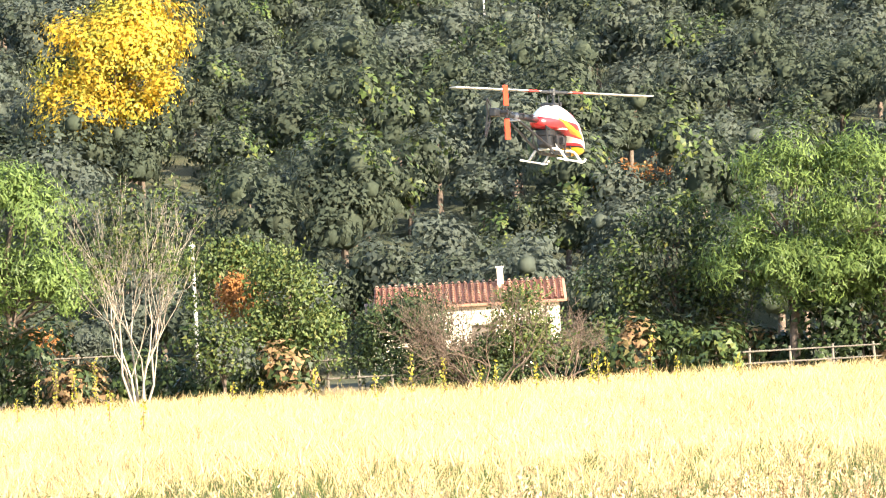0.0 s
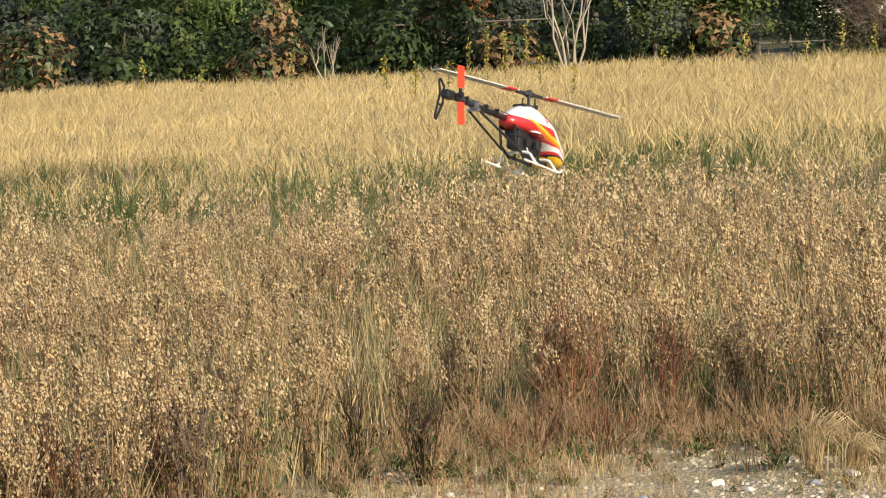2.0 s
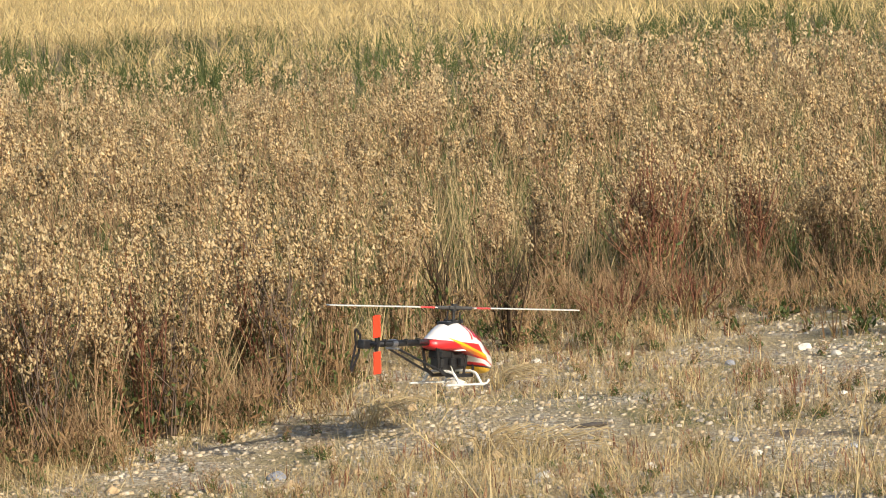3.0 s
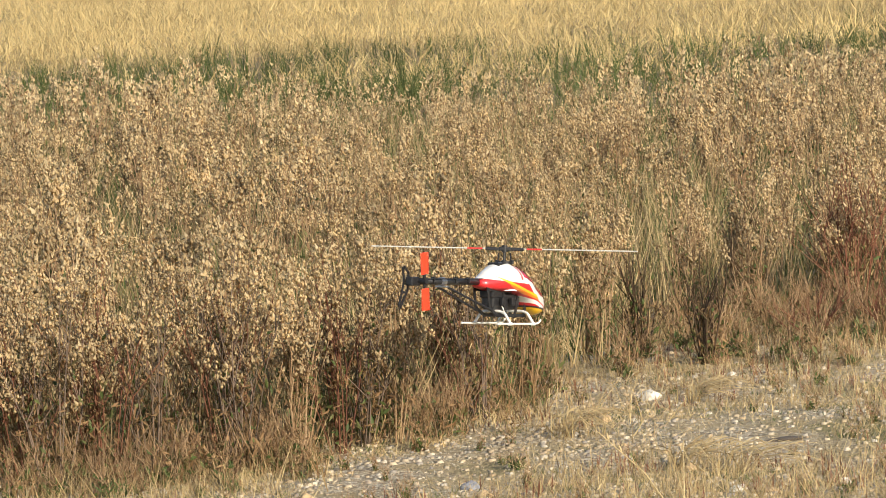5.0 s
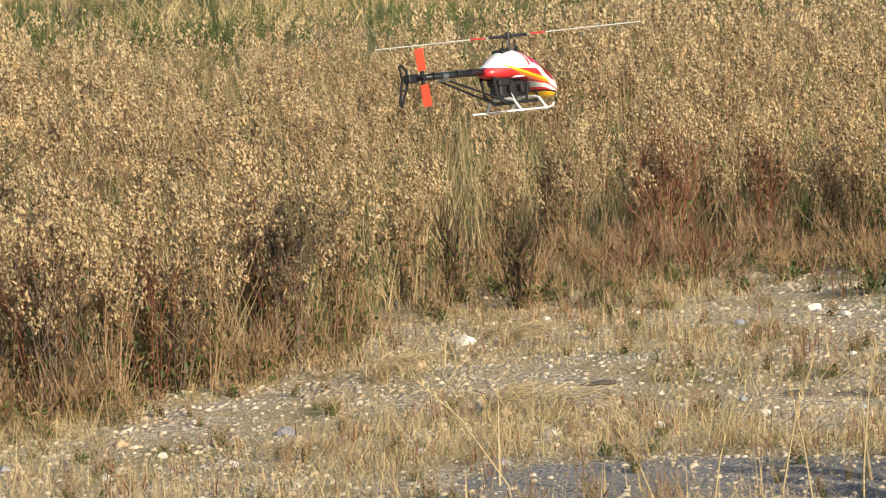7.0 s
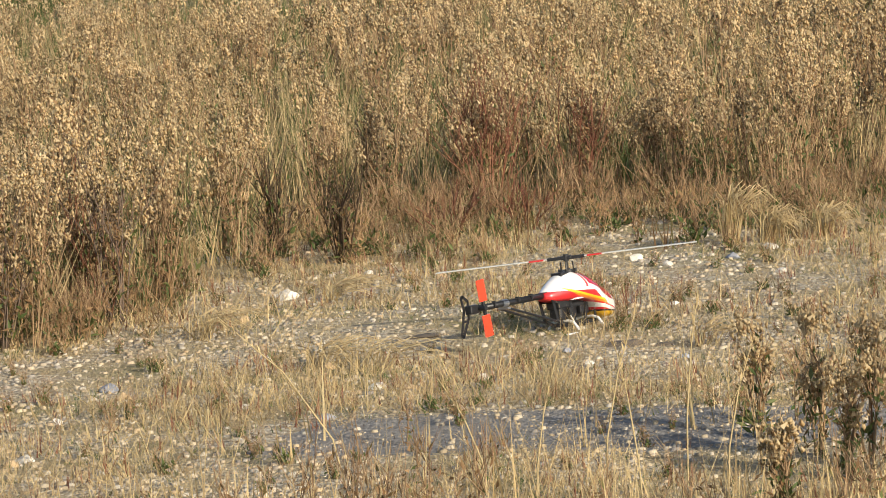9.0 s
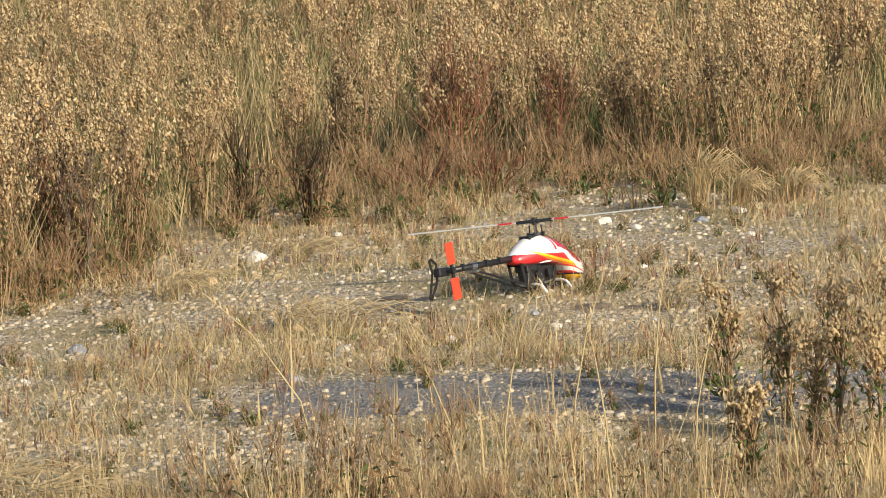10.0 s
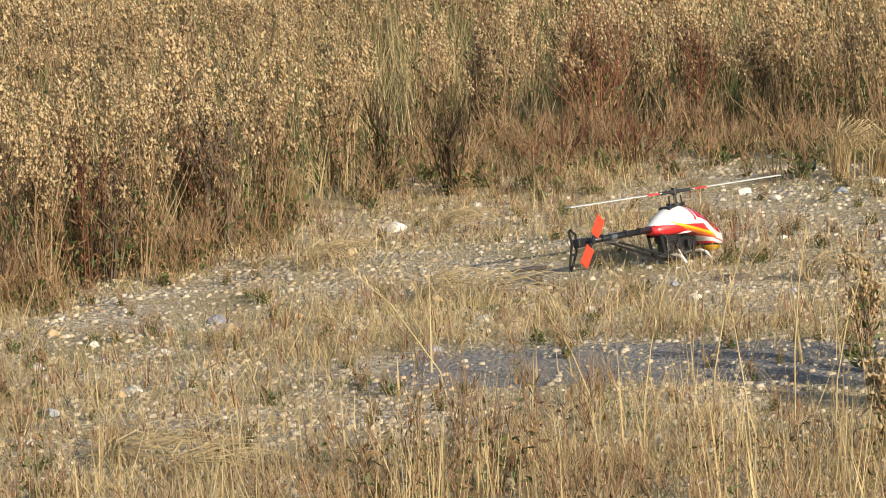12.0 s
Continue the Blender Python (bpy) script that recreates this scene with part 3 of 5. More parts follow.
def build_weeds():
    near = [weed(random.randint(5, 7), random.uniform(0.62, 0.80), random.uniform(0.12, 0.21), 52, 14, random.choice((0.1, 0.3, 0.55)), 3, 1.1) for _ in range(9)]
    places = []
    y = 15.4
    while y < 32:
        step = 0.37 + 0.012 * (y - 15)
        x = -0.285 * y
        while x < 0.045 * y + 0.24 * max(0, y - 25):
            px, py = x + random.uniform(-0.2, 0.2), y + random.uniform(-0.2, 0.2)
            if py > edge(px) + 0.5 + 0.5 * random.random() ** 3 and not (abs(px + 1.4) < 0.55 and py < 21.9) and noise.noise((px * 0.9, py * 0.6, 31.0)) > -0.42:
                tall = 0.95 + 0.42 * noise.noise((px * 0.55, py * 0.45, 3.0))
                places.append((random.randrange(9), px, py, lumps(px, py), random.uniform(0, 6.28), tall * random.uniform(0.72, 1.2)))
            x += step
        y += step
    tagged(new("dry_weeds", scatter("dry_weeds", near, places, WEED_MATS)), "dense dry brown weeds with pale fluffy seed heads", "weeds", kind="stuff")
    far = [weed(4, random.uniform(0.60, 0.84), 0.18, 44, 6, 0.4, 3, 1.3, 1.0, False) for _ in range(6)]
    places = []
    y = 32.0
    while y < 42:
        step = 0.44
        x = -0.275 * y
        while x < 0.09 * y:
            px, py = x + random.uniform(-0.25, 0.25), y + random.uniform(-0.25, 0.25)
            if py < 37.5 + 0.25 * min(0, px + 6) + 3.0 * noise.noise((px * 0.35, 0.0, 8.0)):
                tall = 0.92 + 0.5 * noise.noise((px * 0.3, py * 0.25, 3.0))
                places.append((random.randrange(6), px, py, 0, random.uniform(0, 6.28), tall * random.uniform(0.85, 1.2)))
            x += step
        y += step
    tagged(new("dry_weeds", scatter("far_dry_weeds", far, places, WEED_MATS)), "farther stretch of dry brown weeds with pale seed heads", "weeds", kind="stuff")
    # grass and green growth between the stems
    kinds = [grass_tuft(16, 0.42, 0.12, 0.007, 0.6, s) for s in (0, 0, 1)] + [grass_tuft(12, 0.30, 0.10, 0.010, 0.5, 1)]
    places = []
    for _ in range(7000):
        py = random.uniform(15.2, 40)
        px = random.uniform(-0.28 * py, 0.05 * py)
        if py > edge(px) + 0.55:
            places.append((random.randrange(4), px, py, 0, random.uniform(0, 6.28), random.uniform(0.5, 1.35)))
    tagged(new("undergrowth_grass", scatter("undergrowth_grass", kinds, places, [STRAW, GREENLEAF])), "dry straw and green grass among the weeds", "grass", kind="stuff")


def build_far_field():
    green = [weed(5, 0.62, 0.28, 0, 15, 1.4), weed(6, 0.52, 0.30, 2, 14, 1.2)]
    for g in green:
        for m in g.m:
            m[m == 0] = 2
    leafy = [grass_tuft(22, 0.55, 0.22, 0.022, 0.5, 2), grass_tuft(18, 0.6, 0.22, 0.018, 0.5, 1)]
    places = []
    for _ in range(1500):
        py = random.uniform(33.5, 60)
        px = random.uniform(-0.27 * py, 0.11 * py)
        if py > 36 + 0.3 * min(0, px + 6) and noise.noise((px * 0.2, py * 0.25, 2.0)) > -0.3 + 0.05 * max(0, py - 52):
            places.append((random.choice((0, 0, 0, 1, 1, 1, 2)), px, py, 0, random.uniform(0, 6.28), random.uniform(0.5, 0.95)))
    tagged(new("green_weeds", scatter("green_weeds", green + leafy, places, WEED_MATS)), "band of low green weeds across the field", "weeds", kind="stuff")
    plumes = [plume_tuft(13, 0.58, 0.42) for _ in range(8)]
    places = []
    for _ in range(15000):
        py = 44 + 102 * random.random() ** 0.9
        px = random.uniform(-0.26 * py, 0.115 * py)
        if py < 145 - 0.10 * px and (py > 60 or noise.noise((px * 0.2, py * 0.25, 2.0)) < random.uniform(-0.45, 0.15) + 0.02 * (py - 48)):
            places.append((random.randrange(8), px, py, 0, random.uniform(0, 6.28), random.uniform(0.65, 1.2) * (1 + 0.3 * noise.noise((px * 0.2, py * 0.1, 6.0)))))
    tagged(new("feather_grass", scatter("feather_grass", plumes, places, [STRAW, PLUME, GREENLEAF])), "pale golden feather grass waving over the far field", "grass", kind="stuff")




def build_herbs():
    kinds = [weed(5, 0.18, 0.12, 0, 14, 0.3, thick=0.55), weed(4, 0.26, 0.12, 0, 14, 0.3, thick=0.55), weed(6, 0.13, 0.14, 0, 12, 0.9, thick=0.55), grass_tuft(22, 0.20, 0.10, 0.006, 0.9, 1)]
    places = []
    for _ in range(1500):
        y = random.uniform(15.4, 22.2)
        x = random.uniform(-0.27 * y, 0.035 * y)
        d = edge(x) - y
        if -0.8 < d < (1.9 if x > -2.6 else 0.55) and random.random() < 1.1 - 0.5 * max(0, d):
            places.append((random.randrange(4), x, y, lumps(x, y), random.uniform(0, 6.28), random.uniform(0.6, 1.3)))
    for _ in range(420):
        y = random.uniform(10.6, 19.8)
        x = random.uniform(-0.26 * y, 0.03 * y)
        if y < edge(x) and noise.noise((x * 0.8, y * 0.6, 21.0)) > random.uniform(-0.5, 0.4):
            places.append((random.choice((0, 0, 2)), x, y, lumps(x, y), random.uniform(0, 6.28), random.uniform(0.3, 0.65)))
    tagged(new("low_herbs", scatter("low_herbs", kinds, places, [STALK, DRYLEAF, GREENLEAF, FLUFF])), "low reddish-brown and green herbs at the foot of the weeds", "herbs", kind="stuff")


build_weeds()
build_herbs()
build_far_field()


def shrub(name, label, x, y, h, spread, stems, stalk, heads=10, leaves=10, green=0.1, category="shrub", group="shrubs at the edge of the clearing", thick=1.0):
    ob = thing(name, label, category, group, (x, y, lumps(x, y)), random.uniform(0, 360))
    g = weed(stems, h, spread, heads, leaves, green, 3, 1.0, thick)
    v, f, m = g.arrays()
    stem_faces, leaf_faces, fluff_faces = f[m == 0], f[(m == 1) | (m == 2)], f[m == 3]

    def cut(faces, mats, slots):
        ids, inv = np.unique(faces, return_inverse=True)
        return mesh_from(name, v[ids], inv.reshape(-1, 3), slots, mats)

    tagged(mesh_part("stem_clump", cut(stem_faces, [stalk], np.zeros(len(stem_faces), int)), ob), kind="stuff")
    if len(leaf_faces):
        sl = m[(m == 1) | (m == 2)] - 1
        tagged(mesh_part("foliage", cut(leaf_faces, [DRYLEAF, GREENLEAF], sl), ob), kind="stuff")
    if len(fluff_faces):
        tagged(mesh_part("seed_fluff", cut(fluff_faces, [FLUFF], np.zeros(len(fluff_faces), int)), ob), kind="stuff")
    return ob


def build_shrubs():
    shrub("red_stemmed_shrub", "dry shrub with dense red-brown stems and pale seed heads", -1.52, 21.45, 0.84, 0.46, 26, REDSTALK, 30, 20, 0.05, thick=1.0)
    shrub("red_stemmed_shrub", "leaning dry shrub with red-brown stems", -1.12, 21.7, 0.76, 0.34, 14, REDSTALK, 34, 18, 0.05, thick=1.0)
    shrub("dark_shrub", "small, nearly bare dark-stemmed shrub on the gravel", -2.02, 19.40, 0.50, 0.17, 14, DARKSTALK, 0, 16, 0.2, thick=1.3)
    shrub("dark_shrub", "small dark green-brown shrub beside the weeds", -2.34, 19.88, 0.54, 0.15, 12, DARKSTALK, 0, 18, 0.5, thick=1.2)
    shrub("reddish_shrub", "short reddish-brown herb at the edge of the clearing", -1.62, 20.2, 0.26, 0.20, 14, REDSTALK, 0, 12, 0.15)
    shrub("reddish_shrub", "short reddish-brown herb at the edge of the clearing", -1.30, 20.5, 0.24, 0.20, 14, REDSTALK, 0, 12, 0.15)
    for i in range(19):
        x = -4.6 + 0.112 * i + random.uniform(-0.05, 0.05)
        y = edge(x) + random.uniform(0.0, 0.35)
        shrub("dry_shrub", "bushy dry weed with dark stems and cream seed heads", x, y, random.uniform(0.66, 0.86), random.uniform(0.25, 0.36), random.randint(11, 14), (STALK, REDSTALK, TWIG)[i % 3], 54, 34, 0.15, thick=0.95)
    for i in range(15):
        x = -2.5 + 0.19 * i + random.uniform(-0.06, 0.06)
        y = edge(x) + random.uniform(0.1, 0.45)
        if abs(x + 1.4) < 0.5:
            y += 0.7
        shrub("dry_shrub", "upright dry weed with brown stems and cream seed heads", x, y, random.uniform(0.55, 0.78), random.uniform(0.15, 0.24), random.randint(7, 10), STALK, 42, 26, 0.3)
    for i in range(9):
        shrub("green_weed_clump", "lush green leafy weed beyond the dry weeds", -9.6 + 0.33 * i + random.uniform(-0.2, 0.2), 39.5 + random.uniform(0, 5), random.uniform(0.5, 0.75), 0.5, 20, GREENLEAF, 0, 30, 5.0, "weed", "green weeds beyond the dry weeds")
    # leafy weeds close to the camera, past the grey strip
    for x, y, h in ((-0.20, 13.75, 0.42), (-0.03, 13.35, 0.46), (0.12, 13.1, 0.50), (0.22, 12.7, 0.52), (0.05, 12.9, 0.36), (-0.12, 12.2, 0.30), (0.34, 12.9, 0.5)):
        shrub("leafy_weed", "upright green-leaved weed with withered cream heads", x, y, h, 0.06, 5, STALK, 60, 24, 0.5, "weed", "weeds on the near side of the clearing")


build_shrubs()


# ---- stony clearing ----
def pebble(r, sides=4):
    """A squat worn stone: a ring at the ground, a smaller ring above it and an uneven top."""
    g = Geo()
    long = random.uniform(0.65, 1.0)
    ring = [(math.cos(a), math.sin(a) * long) for a in np.arange(sides) * 2 * math.pi / sides + random.uniform(-0.2, 0.2)]
    low = [(x * r * random.uniform(0.85, 1.1), y * r * random.uniform(0.85, 1.1), -0.3 * r) for x, y in ring]
    high = [(x * r * random.uniform(0.6, 0.9), y * r * random.uniform(0.6, 0.9), r * random.uniform(0.30, 0.55)) for x, y in ring]
    n = sides
    faces = [f for i in range(n) for f in ((i, (i + 1) % n, n + (i + 1) % n), (i, n + (i + 1) % n, n + i))]
    faces += [(n, n + i, n + i + 1) for i in range(1, n - 1)]
    g.add(low + high, faces)
    return g


def stone(name, label, x, y, r, mat, squash=0.7):
    bm = bmesh.new()
    bmesh.ops.create_icosphere(bm, subdivisions=2, radius=r)
    o = random.uniform(0, 100)
    for v in bm.verts:
        k = 1 + 0.55 * noise.noise(v.co / r * 0.9 + Vector((o, 0, 0)))
        v.co = Vector((v.co.x * k * 1.15, v.co.y * k, v.co.z * k * squash))
        for n in ((0.5, 0.3, 0.8), (-0.7, -0.5, 0.5), (0.2, -0.9, 0.3)):
            d = v.co.dot(Vector(n).normalized()) - r * 0.62
            if d > 0:
                v.co -= Vector(n).normalized() * d * 0.85
    me = bpy.data.meshes.new(name)
    bm.to_mesh(me)
    bm.free()
    me.materials.append(mat)
    ob = new(name, me)
    ob.matrix_world = pose(x, y, lumps(x, y) + r * squash * 0.35, 0, 0, random.uniform(0, 360))
    return tagged(ob, label, "stone", "stones on the clearing")


HOLLOW_DARK = plain("dark_hollow", (0.12, 0.095, 0.07), 0.95, grain=18.0, vary=0.4)


def build_clearing():
    kinds = [pebble(1.0, 3) for _ in range(6)] + [pebble(1.0, 4) for _ in range(6)] + [pebble(1.0, 6) for _ in range(8)]
    places = []
    for _ in range(68000):
        y = random.uniform(10.2, 22)
        x = random.uniform(-0.265 * y, 0.035 * y)
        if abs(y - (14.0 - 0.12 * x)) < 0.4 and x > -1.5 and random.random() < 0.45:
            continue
        if y < edge(x) + 0.5 and noise.noise((x * 1.2, y * 0.8, 7.0)) > random.uniform(-0.85, 0.3):
            size = 0.0038 + 0.015 * random.random() ** 5
            kind = random.randrange(6) if size < 0.0068 else random.randrange(6, 12) if size < 0.012 else random.randrange(12, 20)
            places.append((kind, x, y, lumps(x, y) + 0.001, random.uniform(0, 6.28), size))
    tagged(new("gravel", scatter("gravel", kinds, places, [STONE])), "scattered pale limestone gravel", "gravel", kind="stuff")
    white, grey, tan = "pale limestone lump lying on the gravel", "blue-grey stone lying on the gravel", "yellowish-tan stone lying on the gravel"
    for x, y, r, k in ((-2.13, 18.25, 0.048, 0), (-2.46, 15.62, 0.042, 1), (-2.37, 15.33, 0.032, 2), (-2.18, 15.6, 0.03, 2), (-2.65, 13.45, 0.036, 1), (-2.46, 13.88, 0.034, 0), (-2.50, 13.82, 0.030, 2), (-2.51, 14.78, 0.026, 0),
                       (-1.72, 15.85, 0.034, 2), (-2.9, 14.6, 0.03, 0), (-2.2, 17.4, 0.026, 2), (-1.86, 18.9, 0.03, 0), (-1.55, 18.75, 0.032, 2), (-1.05, 18.6, 0.028, 1), (-0.75, 19.0, 0.034, 0), (-1.9, 14.9, 0.024, 0),
                       (-0.35, 18.9, 0.03, 1), (-0.2, 19.2, 0.034, 0), (-0.62, 18.75, 0.026, 0), (-0.48, 15.8, 0.026, 1), (-0.80, 15.6, 0.024, 0), (-1.6, 14.6, 0.028, 1), (-2.8, 15.1, 0.024, 0), (-3.0, 15.4, 0.03, 2), (-1.15, 15.4, 0.026, 0),
                       (-2.35, 12.6, 0.03, 1), (-2.6, 12.9, 0.024, 0), (-1.5, 15.3, 0.034, 0), (-1.38, 15.2, 0.03, 2), (-0.15, 18.3, 0.026, 0), (-3.3, 14.9, 0.024, 1), (-2.0, 16.3, 0.024, 0), (-0.9, 16.1, 0.022, 1), (-0.55, 17.3, 0.022, 0)):
        stone("stone", (white, grey, tan)[k], x, y, r * 0.85, (WHITESTONE, GREYSTONE, TANSTONE)[k])
    # dark flat lumps, added to stand in for dark hollows in the gravel
    for x, y, r in ((-0.70, 16.2, 0.075), (-0.56, 16.2, 0.05), (-1.46, 16.69, 0.06)):
        tagged(stone("hollow_stand_in", "dark flat lump standing in for a hollow in the gravel", x, y, r, HOLLOW_DARK, 0.16), category="clod", group="clods on the clearing")
    # low dry turf and seedlings
    kinds = [grass_tuft(14, 0.045, 0.10, 0.0036, 3.0), grass_tuft(16, 0.085, 0.09, 0.0034, 1.8), grass_tuft(10, 0.04, 0.08, 0.005, 1.4, 1), grass_tuft(8, 0.09, 0.04, 0.005, 0.9, 2), grass_tuft(10, 0.15, 0.08, 0.0032, 0.9)]
    places = []
    for _ in range(18500):
        y = random.uniform(10.2, 21.5)
        x = random.uniform(-0.265 * y, 0.035 * y)
        n = noise.noise((x * 0.9, y * 0.7, 12.0)) + 0.35 * (y < 12.6) + 0.5 * max(0, y - edge(x) + 0.9)
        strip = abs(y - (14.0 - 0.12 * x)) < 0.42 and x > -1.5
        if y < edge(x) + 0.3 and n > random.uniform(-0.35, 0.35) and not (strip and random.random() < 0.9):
            places.append((random.choice((0, 0, 0, 1, 1, 2, 2, 3, 4)) if edge(x) - y > 0.6 else random.choice((0, 1, 2, 4)), x, y, lumps(x, y), random.uniform(0, 6.28), random.uniform(0.6, 1.3)))
    tagged(new("low_turf", scatter("low_turf", kinds, places, [STRAW, GREENLEAF, REDSTALK])), "thin dry turf and mossy grass between the stones", "grass", kind="stuff")
    # taller dry stalks close to the camera
    kinds = [grass_tuft(5, 0.38, 0.05, 0.0055, 0.35), grass_tuft(5, 0.28, 0.07, 0.0045, 0.7), weed(3, 0.26, 0.09, 0, 9, 0.25, thick=0.6), grass_tuft(4, 0.16, 0.05, 0.008, 0.3), weed(3, 0.34, 0.10, 2, 10, 0.5, thick=0.6)]
    for k in (2, 4):
        for m in kinds[k].m:
            m[m == 3] = 1
            m[m == 0] = 3
    places = []
    for _ in range(760):
        y = random.uniform(10.4, 14.2)
        x = random.uniform(-0.24 * y, 0.035 * y)
        if random.random() < (0.9 if y < 12.5 else 0.14) * (0.3 + 0.7 * (x > -1.9)):
            places.append((random.choice((0, 0, 1, 1, 1, 1, 2, 3, 3, 4)), x, y, lumps(x, y), random.uniform(0, 6.28), random.uniform(0.6, 1.15)))
    tagged(new("dry_stalks", scatter("dry_stalks", kinds, places, [STRAW, DRYLEAF, GREENLEAF, STALK])), "thin dry grass stalks on the near edge of the clearing", "grass", kind="stuff")
    for x, y, h, lean in ((-0.36, 19.35, 0.34, 1.2), (0.02, 19.5, 0.20, 0.9), (-0.20, 19.45, 0.2, 1.0), (-2.69, 19.3, 0.24, 0.7), (-1.57, 15.75, 0.16, 1.6), (-1.75, 15.9, 0.15, 1.6), (-1.95, 18.1, 0.14, 1.5), (-2.3, 16.9, 0.15, 1.5), (-0.42, 16.1, 0.14, 1.2), (-2.3, 12.5, 0.12, 1.9), (-2.1, 12.3, 0.12, 1.9)):
        ob = new("grass_tuft", fountain_tuft(34 if h < 0.2 else 70, h * 0.75, lean * 0.17).mesh("grass_tuft", [STRAW]))
        ob.matrix_world = pose(x, y, lumps(x, y))
        tagged(ob, "drooping tuft of bleached straw-coloured grass", "grass tuft", "straw tufts on the clearing")
    for x, y, h, dx in ((-0.62, 12.6, 0.52, 0.10), (-0.50, 12.2, 0.5, -0.06), (-0.40, 12.9, 0.55, 0.05), (-0.80, 12.4, 0.42, 0.08), (-1.35, 12.8, 0.55, -0.32), (-0.95, 12.7, 0.36, -0.18), (-0.28, 12.5, 0.44, 0.10)):
        g = Geo()
        pts = [np.array((dx * h * k * k * 2, 0.05 * k, h * k)) for k in (0, 0.35, 0.7, 1.0)]
        g.tube(pts, [0.0028, 0.0026, 0.002, 0.0012], 0, 4)
        for i in range(10):
            g.leaf(pts[2] + (pts[3] - pts[2]) * (i / 10 + 0.05), (dx + random.uniform(-0.3, 0.3), random.uniform(-0.3, 0.3), 0.8), 0.03, 0.006)
        ob = new("grass_stalk", g.mesh("grass_stalk", [STRAW]))
        ob.matrix_world = pose(x, y, lumps(x, y))
        tagged(ob, "tall thin bleached grass stalk with a narrow ear", "grass stalk", "tall stalks near the camera")


build_clearing()


# ---- trees ----
def tree(name, label, category, h, blobs, leaves, size, leaf_mats, at, trunk=0.16, needle=False, sigma=0.32, group="", bare=0.25, bark=BARK, clumps=70, rz=0.0, limbs=22, small=False):
    """blobs: crown masses (x, y, z, rx, ry, rz). Leaves gather in clumps on the outside of the masses."""
    ob = thing(name, label, category, group, at, rz)
    g = Geo()
    top = np.array([0.05 * h, 0.0, h * 0.8])
    g.tube([(0, 0, -0.2), (0.02 * h, 0, 0.3 * h), (-0.01 * h, 0.02 * h, 0.55 * h), top], [trunk, trunk * 0.8, trunk * 0.55, trunk * 0.15], 0, 7)
    cents = []
    vol = np.array([b[3] * b[4] * b[5] for b in blobs]) ** 0.67
    for i in range(clumps):
        b = blobs[np.random.choice(len(blobs), p=vol / vol.sum())]
        d = rnd3()
        d /= np.linalg.norm(d)
        if d[2] < -0.45:
            d[2] *= -1
        r = random.uniform(0.62, 1.06)
        cents.append((np.array(b[:3]) + d * r * np.array(b[3:]), d))
    for c, d in random.sample(cents, min(len(cents), limbs)):
        k = random.uniform(0.25, 0.75)
        base = np.array([0.0, 0, h * k * 0.8])
        g.tube([base, base * 0.5 + c * 0.5 + rnd3() * 0.1, c], [trunk * 0.28, trunk * 0.16, trunk * 0.05], 0, 4)
    mesh_part("trunk", g.mesh("trunk", [bark]), ob, "")
    c = Geo()
    per = max(1, leaves // clumps)
    nm = len(leaf_mats)
    for p, d in cents:
        slot = random.randrange(nm)
        s = sigma * random.uniform(0.7, 1.35)
        for _ in range(per):
            o = rnd3() * s * (1, 1, 0.8)
            if needle:
                q = d * 0.8 + (0, 0, 0.8) + rnd3() * 0.6
                c.flake(p + o, q, size * random.uniform(0.7, 1.3), size * 0.26, slot, d * 0.8 + o / (s + 0.01) * 0.5 + (0, 0, 0.25) + rnd3() * 0.2, True)
            elif small:
                c.flake(p + o, rnd3(), size * random.uniform(0.7, 1.3), size * 0.75, slot, d * 0.8 + o / (s + 0.01) * 0.6 + (0, 0, 0.3) + rnd3() * 0.2, True)
            else:
                c.leaf(p + o, rnd3(), size * random.uniform(0.6, 1.35), size * 0.6, slot, d * 0.8 + o / (s + 0.01) * 0.7 + (0, 0, 0.3) + rnd3() * 0.2)
    mesh_part("crown", c.mesh("crown", leaf_mats), ob, "")
    return ob


def masses(n, x, y, z, r, spread, flat=0.8):
    return [(x + random.uniform(-1, 1) * spread[0], y + random.uniform(-1, 1) * spread[1], z + random.uniform(-1, 1) * spread[2], r * random.uniform(0.7, 1.2), r * random.uniform(0.7, 1.2), r * flat * random.uniform(0.7, 1.2)) for _ in range(n)]


